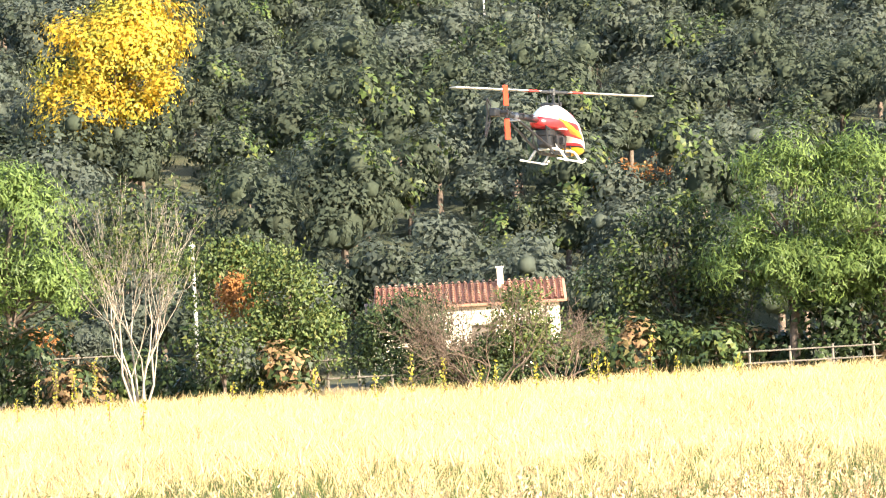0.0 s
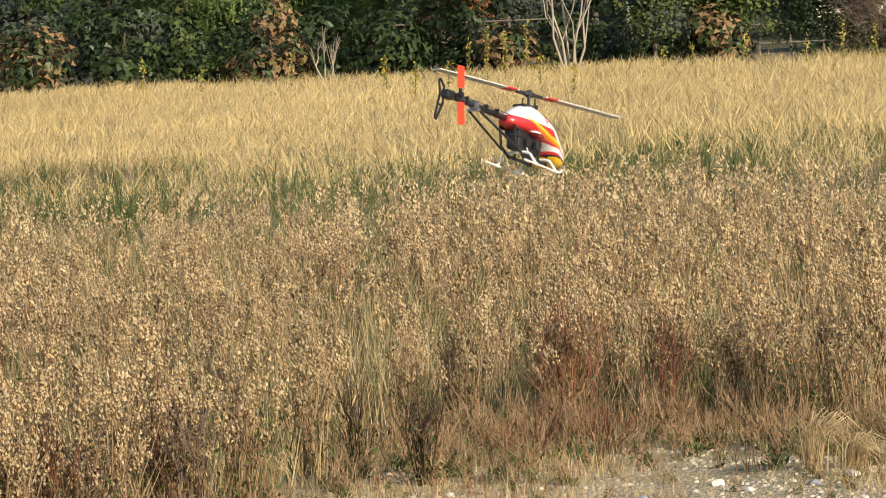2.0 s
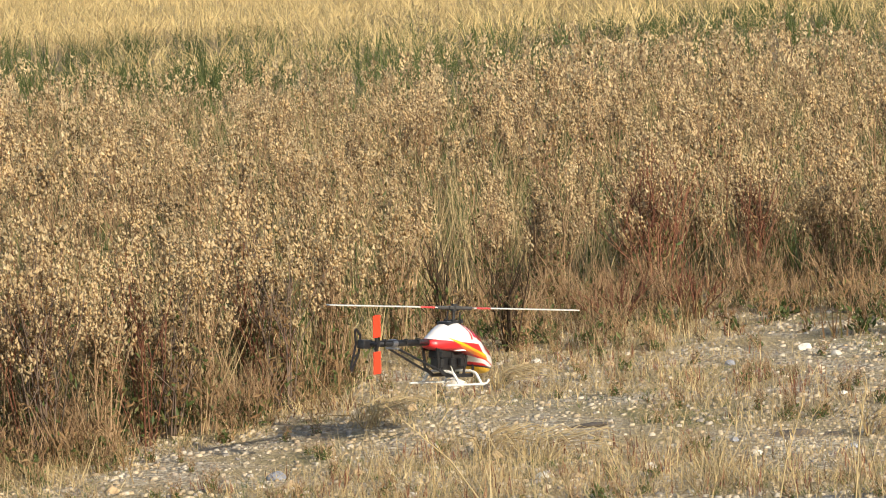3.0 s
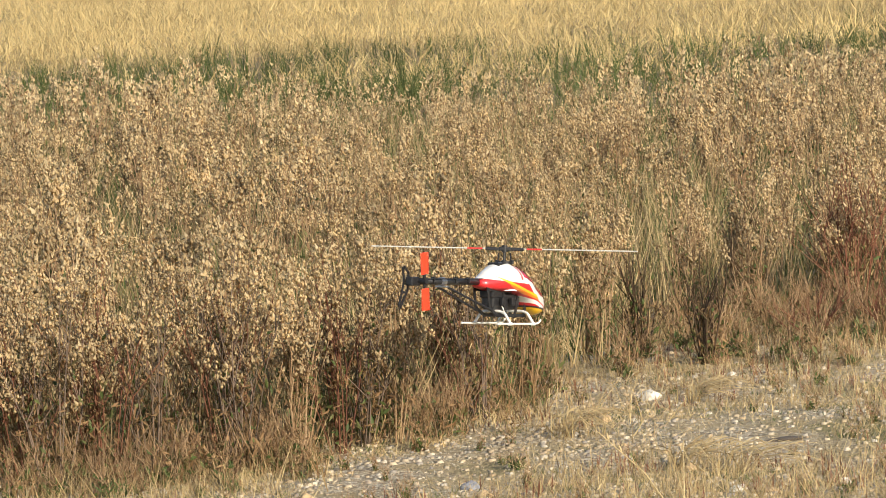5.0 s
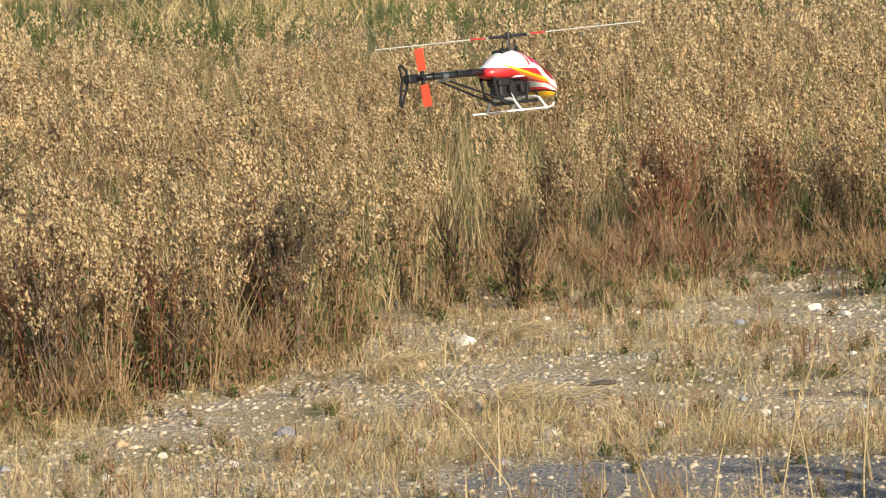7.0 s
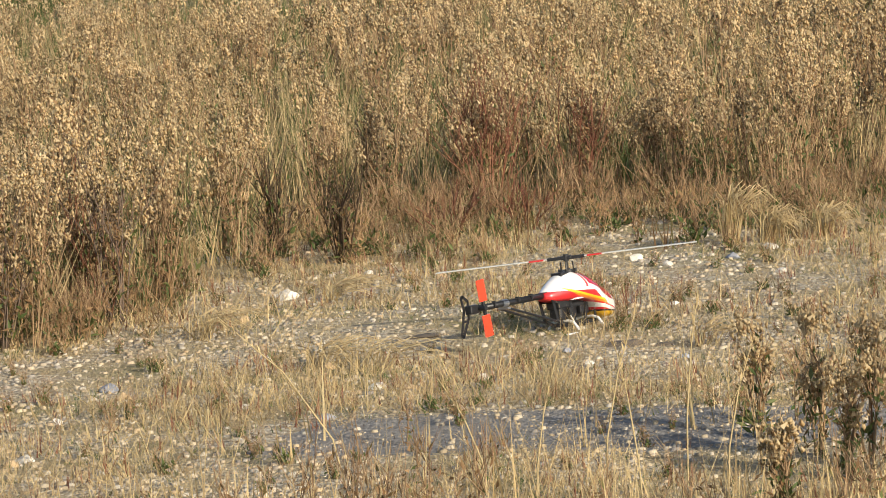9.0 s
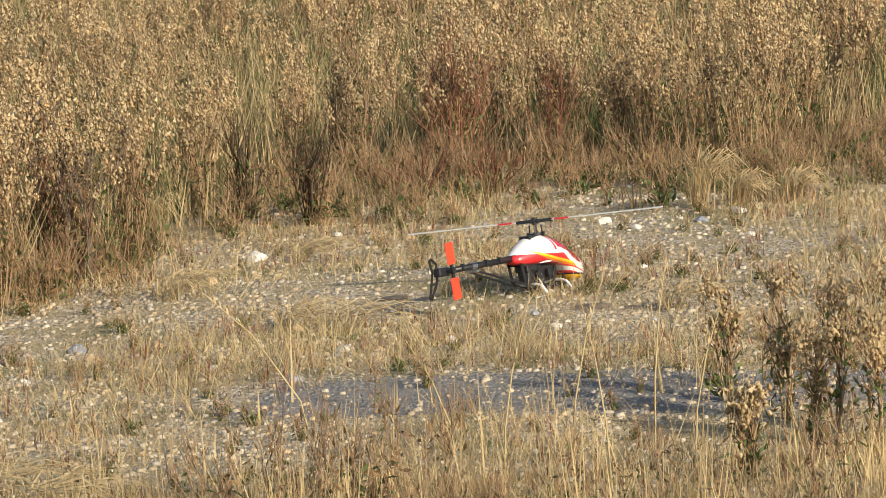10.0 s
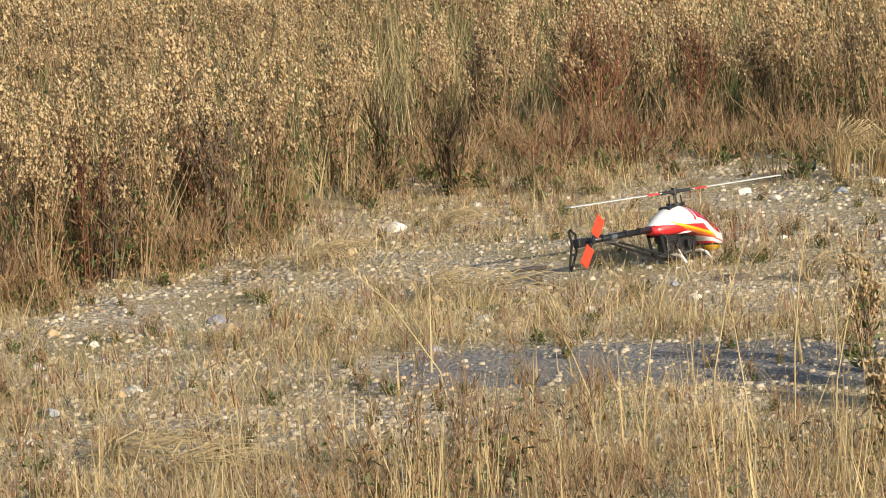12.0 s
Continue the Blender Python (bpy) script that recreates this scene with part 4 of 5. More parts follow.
def build_near_trees():
    pine = "bushy green pine with upright needle brushes, standing behind the field"
    # pines on the right
    tree("pine_tree", pine, "tree", 8.3, [(0, 0, 5.6, 1.9, 1.9, 2.3), (-0.6, 0, 3.4, 2.2, 1.8, 1.4), (1.0, 0, 3.0, 2.4, 2, 1.5)] + masses(5, 0, 0, 4.6, 1.1, (1.6, 1.0, 2.0)), 15300, 0.26, [PINE], (11.3, 151, 0), 0.2, True, 0.29, "pines behind the field", clumps=255)
    tree("pine_tree", pine, "tree", 8.4, [(0, 0, 5.4, 2.0, 1.9, 2.5), (-0.6, 0, 3.0, 2.4, 2, 1.6), (1.4, 0, 2.8, 2.3, 2, 1.6)] + masses(6, 0, 0, 4.4, 1.1, (2.0, 1.0, 2.2)), 17850, 0.26, [PINE], (14.2, 150, 0), 0.2, True, 0.29, "pines behind the field", clumps=289)
    tree("pine_tree", pine, "tree", 8.0, [(0, 0, 5.0, 2.2, 2, 2.3), (0, 0, 2.8, 2.6, 2, 1.5)], 11050, 0.26, [PINE], (18.5, 153, 0), 0.2, True, 0.29, "pines behind the field", clumps=187)
    # pines on the left
    tree("pine_tree", "tall green pine with a spreading crown above an open trunk", "tree", 8.4, [(0, 0, 6.0, 2.4, 2, 2.0), (-0.6, 0, 4.4, 2.9, 2, 1.2), (1.4, 0, 4.0, 1.7, 1.5, 1.0), (0.2, 0, 7.3, 1.2, 1.2, 0.9), (-1.8, 0, 3.0, 1.4, 1.2, 1.0)] + masses(5, 0, 0, 5.2, 1.0, (2.2, 1.0, 1.6)), 16150, 0.26, [PINE], (-14.3, 150, 0), 0.22, True, 0.29, "pines behind the field", clumps=255)
    tree("pine_tree", "tall green pine with a dense dark crown", "tree", 8.8, [(0, 0, 6.0, 2.6, 2, 2.2), (0, 0, 4.0, 2.8, 2, 1.6), (0, 0, 2.2, 2.6, 2, 1.4)] + masses(5, 0, 0, 5, 1.1, (2.4, 1, 2.0)), 8000, 0.42, [PINE, LEAF], (-18.4, 154, 0), 0.22, True, 0.30, "pines behind the field", clumps=140)
    tree("pine_tree", "tall green pine with a wide crown", "tree", 8.6, [(0, 0, 5.6, 2.4, 2, 2.2), (-0.4, 0, 3.6, 2.6, 2, 1.5), (0.6, 0, 2.0, 2.2, 2, 1.2)] + masses(4, 0, 0, 5, 1.1, (2.2, 1, 2.0)), 14450, 0.26, [PINE], (-21.3, 149, 0), 0.22, True, 0.29, "pines behind the field", clumps=238)
    tree("pine_tree", "tall green pine with a wide crown", "tree", 8.2, [(0, 0, 5.2, 2.6, 2, 2.4), (-0.4, 0, 3.4, 2.8, 2, 1.5)], 10200, 0.26, [PINE], (-25.6, 151, 0), 0.22, True, 0.29, "pines behind the field", clumps=187)
    # dark broadleaf on the right
    tree("broadleaf_tree", "dark green broad-leaved tree with a dense rounded crown", "tree", 6.2, [(0, 0, 3.6, 2.0, 1.8, 2.2), (-1.4, 0, 2.2, 1.4, 1.3, 1.7), (1.3, 0, 2.4, 1.5, 1.3, 1.8)] + masses(3, 0, 0, 3.4, 0.9, (1.4, 0.8, 1.6)), 8500, 0.20, [DARKLEAF, LEAF, SLOPELEAF], (7.7, 154, 0), 0.16, clumps=150, sigma=0.34, group="trees behind the field")
    # green bushes and small trees beside the bare shrub
    tree("broadleaf_tree", "bushy light green broad-leaved tree", "tree", 5.2, [(0, 0, 2.9, 1.5, 1.4, 1.9), (-0.6, 0, 1.6, 1.3, 1.2, 1.3), (0.5, 0, 1.6, 1.4, 1.2, 1.4)], 7000, 0.17, [LEAF], (-5.1, 149, 0), 0.12, clumps=140, sigma=0.26, group="trees behind the field")
    tree("broadleaf_tree", "slender light green broad-leaved tree", "tree", 5.9, [(0, 0, 3.7, 1.1, 1, 1.7), (0.4, 0, 2.2, 1.0, 1, 1.3), (1.1, 0, 4.2, 0.8, 0.8, 1.2)], 4200, 0.17, [LEAF], (-7.7, 155, 0), 0.12, clumps=90, sigma=0.28, group="trees behind the field")
    tree("orange_tree", "small tree with rust-orange autumn leaves", "tree", 4.6, [(0, 0, 2.9, 0.6, 0.5, 1.3)], 1300, 0.17, [ORANGELEAF], (-6.85, 152, 0), 0.07, clumps=36, sigma=0.2, group="trees behind the field")
    tree("orange_tree", "low tree with rust-orange autumn leaves under the pine", "tree", 2.9, [(0, 0, 1.9, 1.2, 0.8, 0.6)], 1300, 0.17, [ORANGELEAF], (-14.2, 156, 0), 0.07, clumps=36, sigma=0.24, group="trees behind the field")
    tree("willow_bush", "pale grey-green leafy bush", "bush", 3.0, [(0, 0, 1.4, 0.9, 0.8, 1.2)], 2600, 0.16, [OLIVE, LEAF], (-7.2, 146, 0), 0.07, clumps=60, sigma=0.24, group="bushes behind the field")
    tree("willow_bush", "pale grey-green leafy bush", "bush", 2.6, [(0, 0, 1.5, 1.2, 0.8, 0.8)], 2200, 0.16, [OLIVE], (-12.1, 154, 0), 0.07, clumps=60, sigma=0.24, group="bushes behind the field")
    # bush before the house
    tree("dark_bush", "dark rounded bush in front of the farmhouse", "bush", 2.9, [(-1.5, 0, 1.4, 1.1, 1.0, 1.6), (-0.6, 0, 1.5, 1.2, 1.0, 1.7), (1.2, 0, 0.8, 1.5, 0.9, 0.9)], 10000, 0.13, [DARKLEAF], (-0.2, 137.2, 0), 0.1, clumps=90, sigma=0.24, group="bushes behind the field")
    tree("leafy_bush", "sparse yellow-green bush in front of the farmhouse", "bush", 3.6, [(0, 0, 1.9, 0.8, 0.7, 1.5), (0.6, 0, 1.3, 1.2, 0.8, 0.9)], 2400, 0.14, [LEAF], (2.1, 137.4, 0), 0.07, clumps=60, sigma=0.22, group="bushes behind the field")
    for x in list(np.arange(-34, 24, 1.25)):
        y = (150 if x > -11 else 146) + random.uniform(-4, 3)
        if -4.2 < x < -2.6 or 3.6 < x < 4.6:
            continue
        h = random.uniform(0.9, 2.0) if -12 < x < 12 else random.uniform(1.9, 3.4)
        tree("undergrowth_bush", "tangled green and brown undergrowth bush", "bush", h, [(0, 0, h * 0.45, 1.1, 0.9, h * 0.5), (0, 0, h * 0.15, 1.2, 0.9, h * 0.2)], 850, 0.24, [random.choice((LEAF, DARKLEAF, DARKLEAF, DRYLEAF)), DARKLEAF], (x, y, 0), 0.05, limbs=5, small=True, clumps=30, sigma=0.26, group="bushes behind the field")


def bare_shrub(name, label, at, h, stems, mat, spread, depth=4, leaf=None, r0=0.05, fork=0.36):
    """A many-stemmed leafless shrub whose branches fork again and again."""
    ob = thing(name, label, "shrub", "bare shrubs behind the field", at)
    g, lv = Geo(), Geo()

    def grow(p, d, length, r, level):
        m = p + d * length * 0.5 + rnd3() * length * 0.06
        q = p + d * length + rnd3() * length * 0.05
        g.tube([p, m, q], [r, r * 0.82, r * 0.6], 0, 4 if level < 2 else 3)
        if level >= depth:
            if leaf:
                for _ in range(5):
                    lv.leaf(q + rnd3() * 0.16, rnd3(), 0.15, 0.08)
            return
        for _ in range(random.choice((2, 3, 3))):
            e = d + rnd3() * fork + (0, 0, 0.10)
            grow(q if random.random() < 0.7 else m, e / np.linalg.norm(e), length * random.uniform(0.6, 0.85), max(0.007, r * 0.58), level + 1)

    for i in range(stems):
        a = random.uniform(0, 6.28)
        d = np.array((math.cos(a) * spread / h, 0.6 * math.sin(a) * spread / h, 1.0))
        grow(np.array((0.15 * math.cos(a), 0.15 * math.sin(a), -0.1)), d / np.linalg.norm(d), h * random.uniform(0.26, 0.34), r0, 0)
    tagged(mesh_part("branchwork", g.mesh(name, [mat]), ob), kind="stuff")
    if leaf:
        tagged(mesh_part("foliage", lv.mesh(name, [leaf]), ob), kind="stuff")
    return ob


build_near_trees()
bare_shrub("bare_shrub", "nearly leafless shrub with pale grey-white stems", (-9.55, 141, 0), 7.4, 7, PALETWIG, 1.2, 4, LEAF, 0.05, 0.22)
bare_shrub("bare_shrub", "spreading leafless brown shrub in front of the farmhouse", (1.0, 136.4, 0), 4.2, 13, TWIG, 4.2, 5, None, 0.035, 0.48)
bare_shrub("bare_shrub", "leafless grey-brown shrub beside the farmhouse", (3.3, 139, 0), 3.0, 8, TWIG, 2.2, 5, None, 0.03, 0.45)
bare_shrub("bare_shrub", "low pale bare shrub among the undergrowth", (-16.8, 139, 0), 2.6, 4, PALETWIG, 0.4, 2, None, 0.04, 0.2)


# yellowing poplar shoots along the far edge of the field
def poplar_shoot(x, y, h, n):
    ob = thing("poplar_shoot", "slim poplar shoot with yellowing leaves above the grass", "sapling", "poplar shoots along the field's far edge", (x, y, 0))
    g, lv = Geo(), Geo()
    g.tube([(0, 0, -0.05), (0.03, 0, h * 0.5), (0.05, 0, h)], [0.014, 0.01, 0.004], 0, 4)
    for i in range(n):
        k = 0.25 + 0.75 * i / n
        lv.leaf((0.05 * k + random.uniform(-0.07, 0.07), random.uniform(-0.07, 0.07), h * k), rnd3(), random.uniform(0.06, 0.11), 0.07)
    mesh_part("stem", g.mesh("poplar_stem", [TWIG]), ob)
    tagged(mesh_part("foliage", lv.mesh("poplar_leaves", [POPLARLEAF]), ob), kind="stuff")


for x, y, h in ((5.45, 125, 1.55), (4.0, 125, 1.25), (3.85, 126, 1.1), (4.2, 124, 1.0), (-0.2, 125, 1.25), (-1.1, 126, 1.4), (-2.1, 126, 0.9), (0.8, 126, 1.0), (1.2, 124, 1.1), (2.3, 125, 0.95), (6.2, 126, 0.9), (-3.7, 125, 1.2), (-5.2, 126, 0.95), (-6.0, 126, 0.9), (-9.9, 128, 1.7), (-10.4, 127, 1.5), (-11.0, 128, 1.6), (-11.6, 129, 1.3), (-13.8, 127, 1.0), (-16.5, 128, 1.3), (-20.4, 126, 1.2), (-18.2, 122, 0.9), (8.0, 128, 0.85), (-8.2, 110, 1.0), (-11.7, 108, 1.1), (-10.6, 112, 0.9), (-6.4, 95, 0.9), (-10.2, 100, 1.0)):
    poplar_shoot(x, y, h, int(34 * h))


# wooded slope: a handful of trees, repeated
def slope_tree(name, label, category, h, mats, size, at, leaves=800):
    """A tree of the slope: several rounded crown masses with a shaggy skin of small leaves over a closed inner mass of foliage."""
    ob = thing(name, label, category, "trees on the wooded slope", at)
    r = h * 0.36
    tops = [(0, 0, h * 0.42, r * 0.85, r * 0.85, h * 0.38)]
    for i in range(6):
        a = i * 1.05 + random.uniform(-0.4, 0.4)
        tops.append((math.cos(a) * r * 0.62, math.sin(a) * r * 0.62, h * random.uniform(0.30, 0.74), r * random.uniform(0.38, 0.6), r * random.uniform(0.38, 0.6), h * random.uniform(0.16, 0.24)))
    g = Geo()
    g.tube([(0, 0, -0.3), (0.05, 0.03, h * 0.3), (0.0, 0.05, h * 0.6)], [0.16, 0.12, 0.05], 0, 5)
    mesh_part("trunk", g.mesh("trunk", [BARK]), ob)
    c = Geo()
    ball = bmesh.new()
    bmesh.ops.create_icosphere(ball, subdivisions=1, radius=1.0)
    sphere = np.array([v.co for v in ball.verts])
    tri = [[v.index for v in f.verts] for f in ball.faces]
    ball.free()
    for b in tops:
        lumpy = sphere * np.random.uniform(0.30, 0.52, (len(sphere), 1))
        c.add(np.array(b[:3]) + lumpy * b[3:], tri, 0)
    vol = np.array([b[3] * b[5] for b in tops])
    for _ in range(leaves // 11):
        b = tops[np.random.choice(len(tops), p=vol / vol.sum())]
        d = rnd3()
        d /= np.linalg.norm(d)
        d[2] = abs(d[2]) if d[2] < -0.4 else d[2]
        p = np.array(b[:3]) + d * random.uniform(0.62, 1.1) * np.array(b[3:])
        slot = random.randrange(len(mats))
        for _ in range(11):
            o = rnd3() * 0.2
            c.flake(p + o, rnd3() + (0, 0, 0.5), size * random.uniform(0.7, 1.3), size * 0.85, slot, d + o * 1.6 + (0, 0, 0.2) + rnd3() * 0.12, True)
    mesh_part("crown", c.mesh("crown", mats), ob)
    return ob


def build_slope():
    kinds = []
    spec = [("olive_tree", "grey-green olive tree on the slope", 4.6, [OLIVE]), ("olive_tree", "grey-green olive tree on the slope", 4.0, [OLIVE, OLIVE, SLOPELEAF]), ("slope_tree", "dark green tree on the wooded slope", 5.6, [SLOPELEAF]), ("slope_tree", "green tree on the wooded slope", 4.8, [SLOPELEAF, SLOPELEAF, LEAF]), ("slope_bush", "olive-green bush on the slope", 3.0, [OLIVE, SLOPELEAF]), ("slope_bush", "dark bush on the slope", 2.8, [SLOPELEAF, OLIVE]), ("orange_tree", "small tree with orange autumn leaves on the slope", 3.4, [ORANGELEAF])]
    for i, (name, label, h, mats) in enumerate(spec):
        x = -30 + 8 * i
        kinds.append(slope_tree(name, label, "tree" if "tree" in name else "bush", h, mats, 0.23, (x, 292, float(hill_height(x, 292))), 1150 if h > 3.5 else 750))
    y = 187.0
    while y < 288:
        x = -0.175 * y - 4
        while x < 0.105 * y + 4:
            px, py = x + random.uniform(-1.8, 1.8), y + random.uniform(-2, 2)
            n = noise.noise((px * 0.05, py * 0.05, 4.0))
            k = random.choice((0, 0, 1, 1, 4, 3)) if n > -0.05 else random.choice((2, 2, 3, 5, 1))
            if random.random() < 0.008:
                k = 6
            s = random.uniform(0.9, 1.4)
            ob = copy_thing(kinds[k], pose(px, py, float(hill_height(px, py)) - 0.15, 0, 0, random.uniform(0, 360)))
            ob.scale = (s, s, s * random.uniform(0.85, 1.1))
            x += random.uniform(3.0, 4.5)
        y += 4.4
    z = float(hill_height(-15.8, 226))
    tree("yellow_tree", "tall tree in bright yellow autumn leaf on the slope", "tree", 10.0, [(0, 0, 6.6, 3.4, 2.6, 2.8), (1.5, 0, 7.4, 2.6, 2.2, 2.4), (-1.6, 0, 3.9, 2.4, 2.2, 2.2)] + masses(6, 0, 0, 6, 1.2, (3.0, 1.2, 2.6)), 22000, 0.20, [YELLOWLEAF, YELLOWLEAF, POPLARLEAF], (-15.8, 226, z + 0.6), 0.25, small=True, clumps=260, sigma=0.40)
    for x, y, h in ((-4.9, 214, 3.2), (8.4, 212, 3.0), (10.6, 213, 3.2)):
        tree("orange_tree", "small tree with orange autumn leaves on the slope", "tree", h, [(0, 0, h * 0.62, 0.9, 0.8, h * 0.34)], 900, 0.24, [ORANGELEAF], (x, y, float(hill_height(x, y))), 0.08, clumps=30, sigma=0.28, group="trees on the wooded slope")


build_slope()


# ---- farmhouse, fences, poles ----
WALL = plain("cream_render", (0.66, 0.58, 0.44), 0.9, grain=1.6, vary=0.22)
TILE = foliage("terracotta_tile", [(0.44, 0.22, 0.15), (0.54, 0.29, 0.20), (0.60, 0.36, 0.26), (0.36, 0.18, 0.13)], 0.0, 0.85, 0.8)
DARKGLASS = plain("dark_window", (0.03, 0.035, 0.04), 0.15, grain=3.0)
WOODGREY = plain("weathered_wood", (0.17, 0.145, 0.115), 0.9, grain=14.0, vary=0.35)
CONCRETE = plain("pale_concrete", (0.50, 0.48, 0.44), 0.85, grain=6.0, vary=0.2)


def build_house():
    hx0, hx1, y0, y1, eave, ridge = -2.4, 4.25, 173.0, 177.6, 2.95, 3.62
    house = thing("farmhouse", "small cream farmhouse with a shallow terracotta tiled roof", "house", "", (0, 0, 0))
    t = 0.3
    for name, (cx, cy, sx, sy) in (("wall", ((hx0 + hx1) / 2, y1, hx1 - hx0 - 2 * t, t)), ("wall", (hx0 + t / 2, (y0 + y1) / 2, t, y1 - y0 + t)), ("wall", (hx1 - t / 2, (y0 + y1) / 2, t, y1 - y0 + t))):
        bm = bmesh.new()
        box(bm, cx, cy, eave / 2, sx, sy, eave)
        if sy > 1:
            v = [bm.verts.new(p) for p in ((cx - t / 2, y0 - t / 2, eave), (cx + t / 2, y0 - t / 2, eave), (cx - t / 2, y1 + t / 2, eave), (cx + t / 2, y1 + t / 2, eave), (cx - t / 2, (y0 + y1) / 2, ridge - 0.05), (cx + t / 2, (y0 + y1) / 2, ridge - 0.05))]
            for f in ((0, 2, 4), (1, 5, 3), (0, 4, 5, 1), (2, 3, 5, 4)):
                bm.faces.new([v[i] for i in f])
        part(name, bm, WALL, house)
    # front wall with openings
    bm = bmesh.new()
    x, holes = hx0 + t, [(-1.2, -0.4, 1.0, 2.1), (0.9, 1.8, 0.0, 2.1), (2.7, 3.4, 1.0, 2.1)]
    for a, b, lo, hi in holes:
        box(bm, (x + a) / 2, y0, eave / 2, a - x, t, eave)
        box(bm, (a + b) / 2, y0, (hi + eave) / 2, b - a, t, eave - hi)
        if lo:
            box(bm, (a + b) / 2, y0, lo / 2, b - a, t, lo)
        x = b
    box(bm, (x + hx1 - t) / 2, y0, eave / 2, hx1 - t - x, t, eave)
    part("wall", bm, WALL, house)
    for a, b, lo, hi in holes:
        bm = bmesh.new()
        box(bm, (a + b) / 2, y0 + 0.08, (lo + hi) / 2, b - a, 0.04, hi - lo)
        w = part("window" if lo else "door", bm, DARKGLASS if lo else WOODGREY, house)
        if lo:
            bm = bmesh.new()
            box(bm, (a + b) / 2, y0 - 0.16, lo - 0.04, b - a + 0.2, 0.12, 0.08)
            part("sill", bm, CONCRETE, w)
    # two tiled slopes, each a sheet with rows of half-round tiles
    for s, ya in ((-1, y0 - 0.45), (1, y1 + 0.45)):
        ym = (y0 + y1) / 2
        bm = bmesh.new()
        ang = math.atan2(ridge - eave + 0.15, abs(ym - ya))
        ln = math.hypot(ridge - eave + 0.15, abs(ym - ya))
        box(bm, (hx0 + hx1) / 2, 0, 0, hx1 - hx0 + 0.6, ln, 0.08, pose(0, (ya + ym) / 2, (eave - 0.1 + ridge + 0.05) / 2) @ Matrix.Rotation(-s * ang, 4, "X"))
        roof = part("roof", bm, TILE, house, "terracotta tiled roof slope")
        g = Geo()
        rows = int((hx1 - hx0 + 0.6) / 0.24)
        for i in range(rows):
            xx = hx0 - 0.2 + i * 0.24
            for j in range(9):
                k0, k1 = j / 9, (j + 1.08) / 9
                p0 = np.array((xx, ya + (ym - ya) * k0, eave - 0.03 + (ridge - eave + 0.15) * k0 + 0.02 + random.uniform(0, 0.015)))
                p1 = np.array((xx, ya + (ym - ya) * k1, eave - 0.03 + (ridge - eave + 0.15) * k1 - 0.005))
                g.tube([p0, p1], [0.085, 0.065], 0, 6)
        tagged(mesh_part("tile_rows", g.mesh("tiles", [TILE]), roof), kind="stuff")
    bm = bmesh.new()
    box(bm, 2.1, 174.6, 3.75, 0.24, 0.3, 0.95, bevel=0.02)
    ch = part("chimney", bm, WALL, house)
    bm = bmesh.new()
    box(bm, 2.1, 174.6, 4.25, 0.32, 0.4, 0.06)
    part("chimney_cap", bm, CONCRETE, ch)
    # low tiled lean-to beside it
    shed = thing("lean_to_shed", "low shed with a terracotta roof beside the farmhouse", "shed", "", (0, 0, 0))
    bm = bmesh.new()
    box(bm, -2.62, 174.5, 1.4, 0.4, 2.6, 2.8)
    part("wall", bm, WALL, shed)
    bm = bmesh.new()
    box(bm, 0, 0, 0, 0.7, 3.2, 0.1, pose(-2.75, 174.5, 2.9, 8, -6, 0))
    part("roof", bm, TILE, shed)


build_house()


def fence(x0, x1, y, posts, h=1.0, z=0.0):
    ob = thing("fence", "weathered grey rail fence behind the field", "fence", "fences behind the field", (0, 0, 0))
    for i in range(posts):
        x = x0 + (x1 - x0) * i / (posts - 1)
        bm = bmesh.new()
        rod(bm, (x, y, z - 0.1), (x + random.uniform(-0.05, 0.05), y, z + h + 0.12), 0.05, 0.04, 8)
        part("post", bm, WOODGREY, ob)
    for k in (0.5, 1.0):
        bm = bmesh.new()
        rod(bm, (x0 - 0.2, y - 0.07, z + h * k), (x1 + 0.2, y - 0.07, z + h * k + random.uniform(-0.06, 0.06)), 0.028, 0.024, 8)
        part("rail", bm, WOODGREY, ob)


fence(-15.5, -10.2, 148.5, 4, 1.75)
fence(-4.0, -1.9, 150.0, 3, 1.2)
fence(9.5, 13.5, 146.0, 4, 0.75)
for x, y, z0, z1, lab in ((-8.66, 159, 0, 5.5, "pale grey concrete utility pole"), (3.1, 262, float(hill_height(3.1, 262)), 21.5, "thin pale pole among the trees on the slope")):
    bm = bmesh.new()
    rod(bm, (0, 0, -0.3), (0, 0, z1 - z0), 0.085, 0.06, 10)
    box(bm, 0, 0, z1 - z0 - 0.15, 0.22, 0.1, 0.08)
    me = bpy.data.meshes.new("utility_pole")
    bm.to_mesh(me)
    bm.free()
    me.materials.append(CONCRETE)
    ob = new("utility_pole", me)
    ob.location = (x, y, z0)
    tagged(ob, lab, "pole")


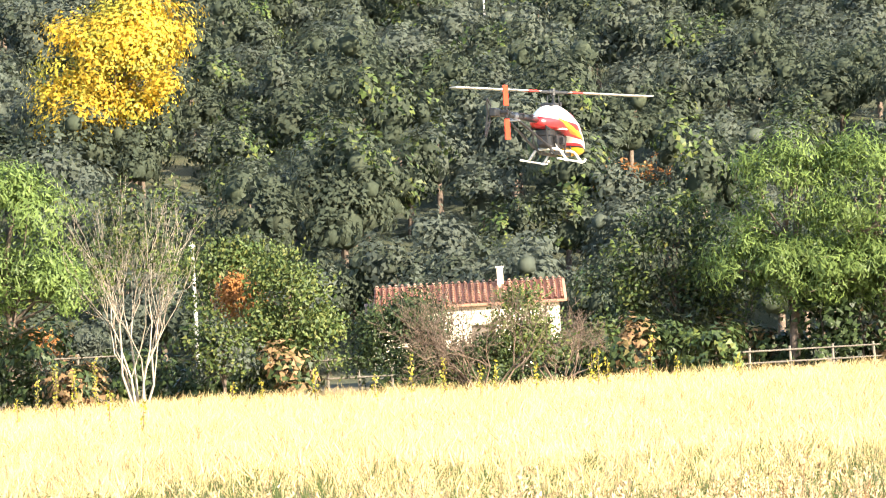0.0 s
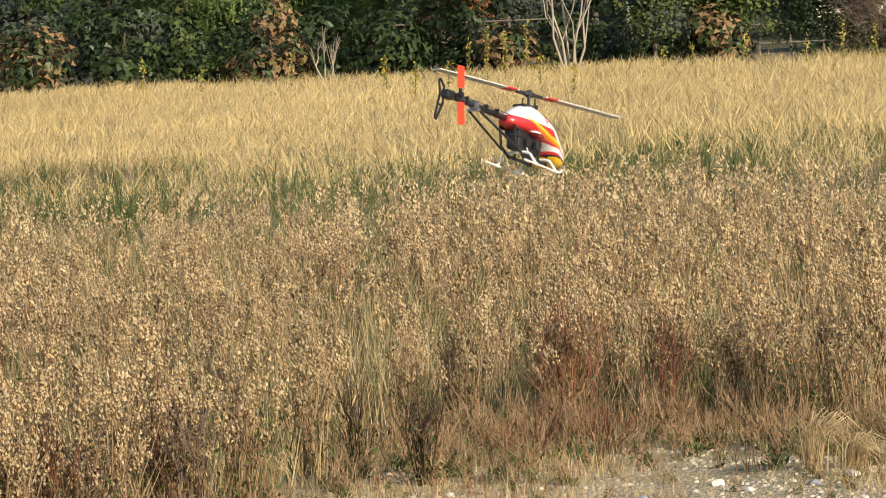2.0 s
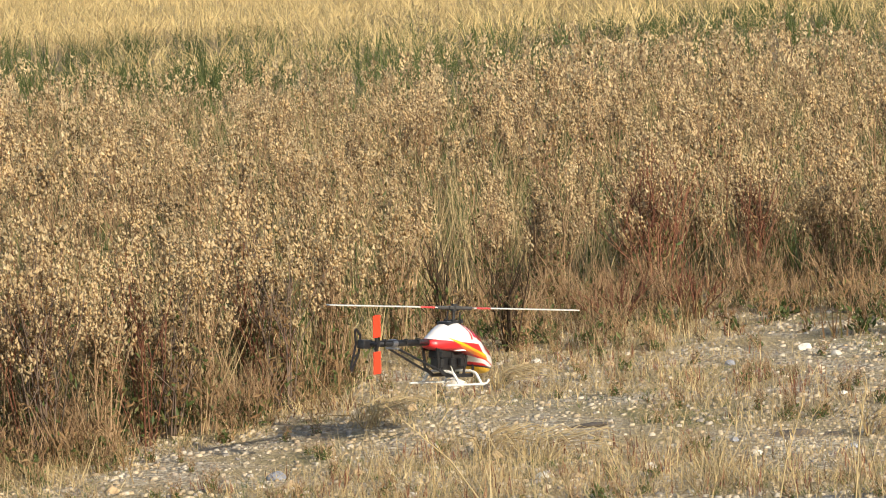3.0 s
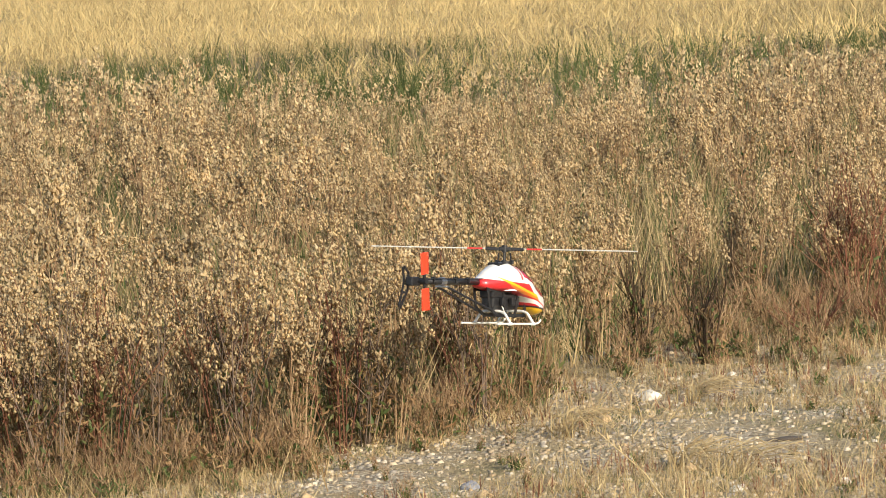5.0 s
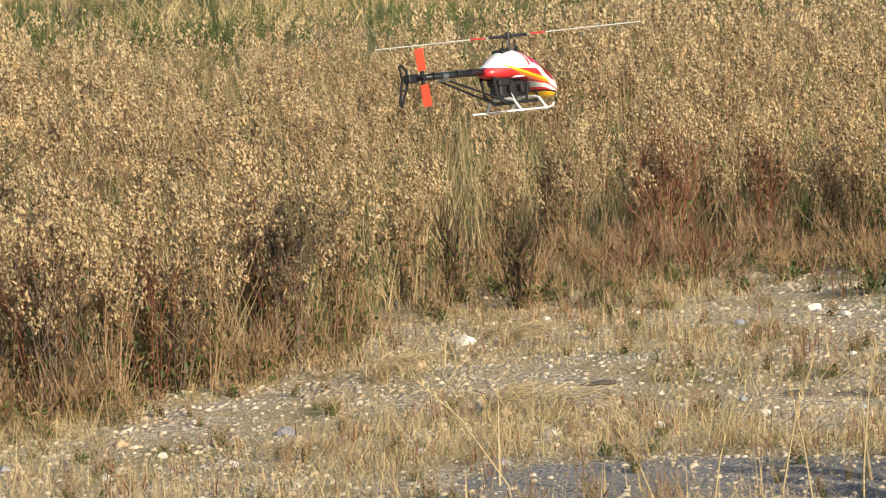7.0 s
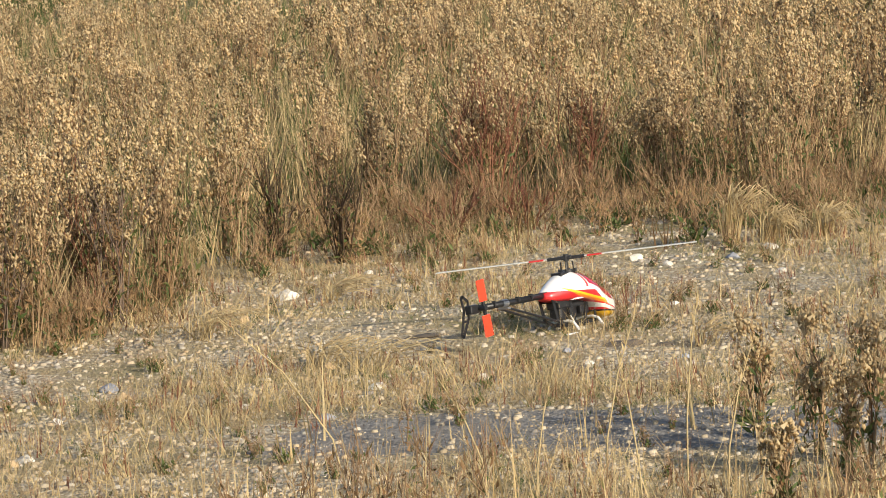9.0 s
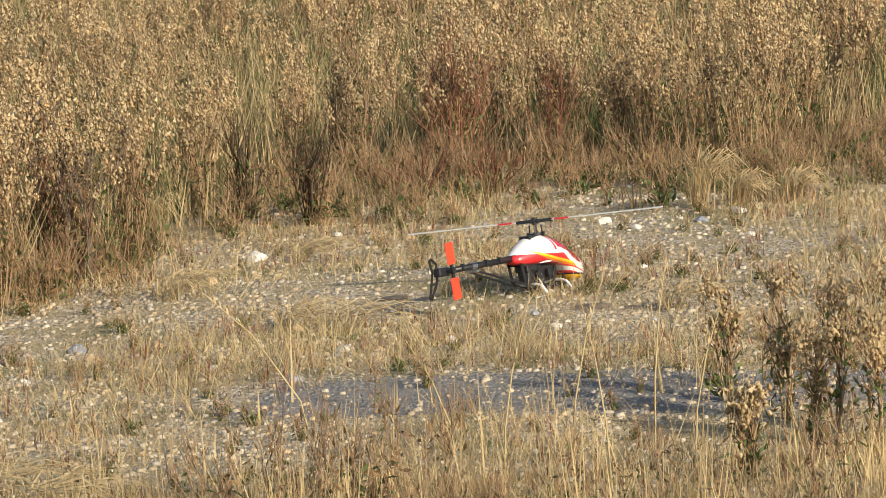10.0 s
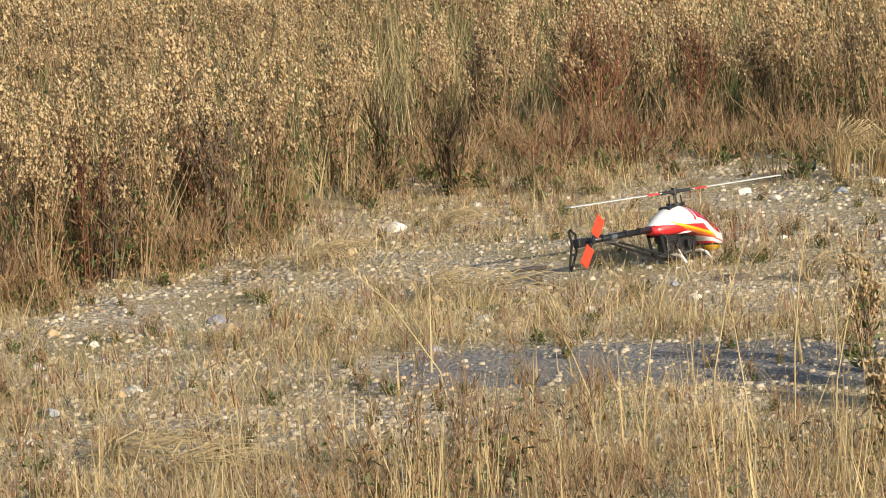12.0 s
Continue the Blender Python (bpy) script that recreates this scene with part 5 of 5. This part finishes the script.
# ---- what moves ----
# seconds, place of the helicopter's skids in metres, bank, nose-down pitch, heading in degrees
FLIGHT = [
    (0.0, 0.451, 17.859, 2.621, 0.9, 2.9, 66.5),
    (0.5, -0.112, 17.682, 2.311, 0.2, 8.4, 66.9),
    (1.0, -0.679, 17.511, 2.116, 2.0, 12.2, 66.1),
    (1.5, -1.072, 16.700, 1.75, 0.3, 15.4, 64.5),
    (2.0, -1.287, 16.399, 1.435, -1.5, 13.8, 66.0),
    (2.5, -1.57, 16.483, 0.749, -1.0, 7.1, 66.1),
    (3.0, -1.918, 16.308, 0.217, 2.7, 5.7, 64.7),
    (3.4, -2.10, 16.35, 0.13, 2.0, 5.0, 64.7),
    (4.0, -2.30, 16.42, 0.30, 1.5, 5.5, 64.7),
    (5.0, -2.453, 16.507, 0.475, 0.9, 5.8, 64.7),
    (5.5, -2.465, 16.721, 0.535, 0.5, 4.2, 65.4),
    (6.0, -2.38, 16.606, 0.768, -0.2, 3.4, 64.9),
    (6.5, -2.133, 16.631, 0.992, -2.4, 3.2, 58.5),
    (7.0, -1.707, 16.573, 1.018, -4.7, 0.6, 58.5),
    (7.5, -1.299, 16.900, 0.538, -6.8, 1.8, 56.9),
    (8.2, -0.98, 16.75, 0.15, -5.5, 0.8, 56.4),
    (8.8, -0.90, 16.70, -0.008, -5.4, 0.3, 56.3),
    (9.5, -0.90, 16.70, -0.012, -5.4, 0.3, 56.3),
    (12.0, -0.90, 16.70, -0.012, -5.4, 0.3, 56.3),
]
# seconds and turn of the main rotor's blades in degrees; it runs down after landing
BLADES = [(0.0, -30), (0.5, -42), (1.0, -40), (1.5, -30), (2.0, -14), (2.5, -64), (3.0, -36), (5.0, -58), (5.5, -100), (6.0, -26), (6.5, -18), (7.0, -54), (7.5, -95), (9.5, -110), (10.0, -70), (10.5, -62), (11.0, -56), (11.5, -16), (12.0, -16)]

# where the tail blades stand at some half seconds, in degrees; elsewhere upright
TAIL_BLADES = {10.5: 60.0, 11.0: 10.0, 12.0: -50.0}


def motions():
    walk(helicopter, [(t, pose(x, y, z, bank, dip, head)) for t, x, y, z, bank, dip, head in FLIGHT])
    rows, angle = [], float(BLADES[0][1])
    for (t0, a0), (t1, a1) in zip(BLADES, BLADES[1:]):
        n = max(1, round((t1 - t0) * 10))
        gap = (a1 - angle) % 180
        total = gap + 180 * math.floor((70 * n - gap) / 180)
        for i in range(n):
            rows.append((t0 + i * (t1 - t0) / n, pose(0, 0, HUB_Z, 0, 0, angle + total * i / n)))
        angle += total
    rows.append((12.0, pose(0, 0, HUB_Z, 0, 0, angle)))
    walk(main_rotor, rows)
    rows, angle, at = [], 85.0, 0
    for half in range(1, 25):
        goal = TAIL_BLADES.get(half / 2, 85.0)
        gap = (goal - angle) % 180
        total = gap + 180 * math.floor((1240 - gap) / 180) if half < 19 else gap + 180 * math.floor((700 - gap) / 180)
        for i in range(15):
            rows.append(((at + i) / 30, pose(TAIL_X, -0.038, BOOM_Z, 0, angle + total * i / 15, 0)))
        at, angle = at + 15, angle + total
    rows.append((12.0, pose(TAIL_X, -0.038, BOOM_Z, 0, angle, 0)))
    walk(tail_rotor, rows)


motions()
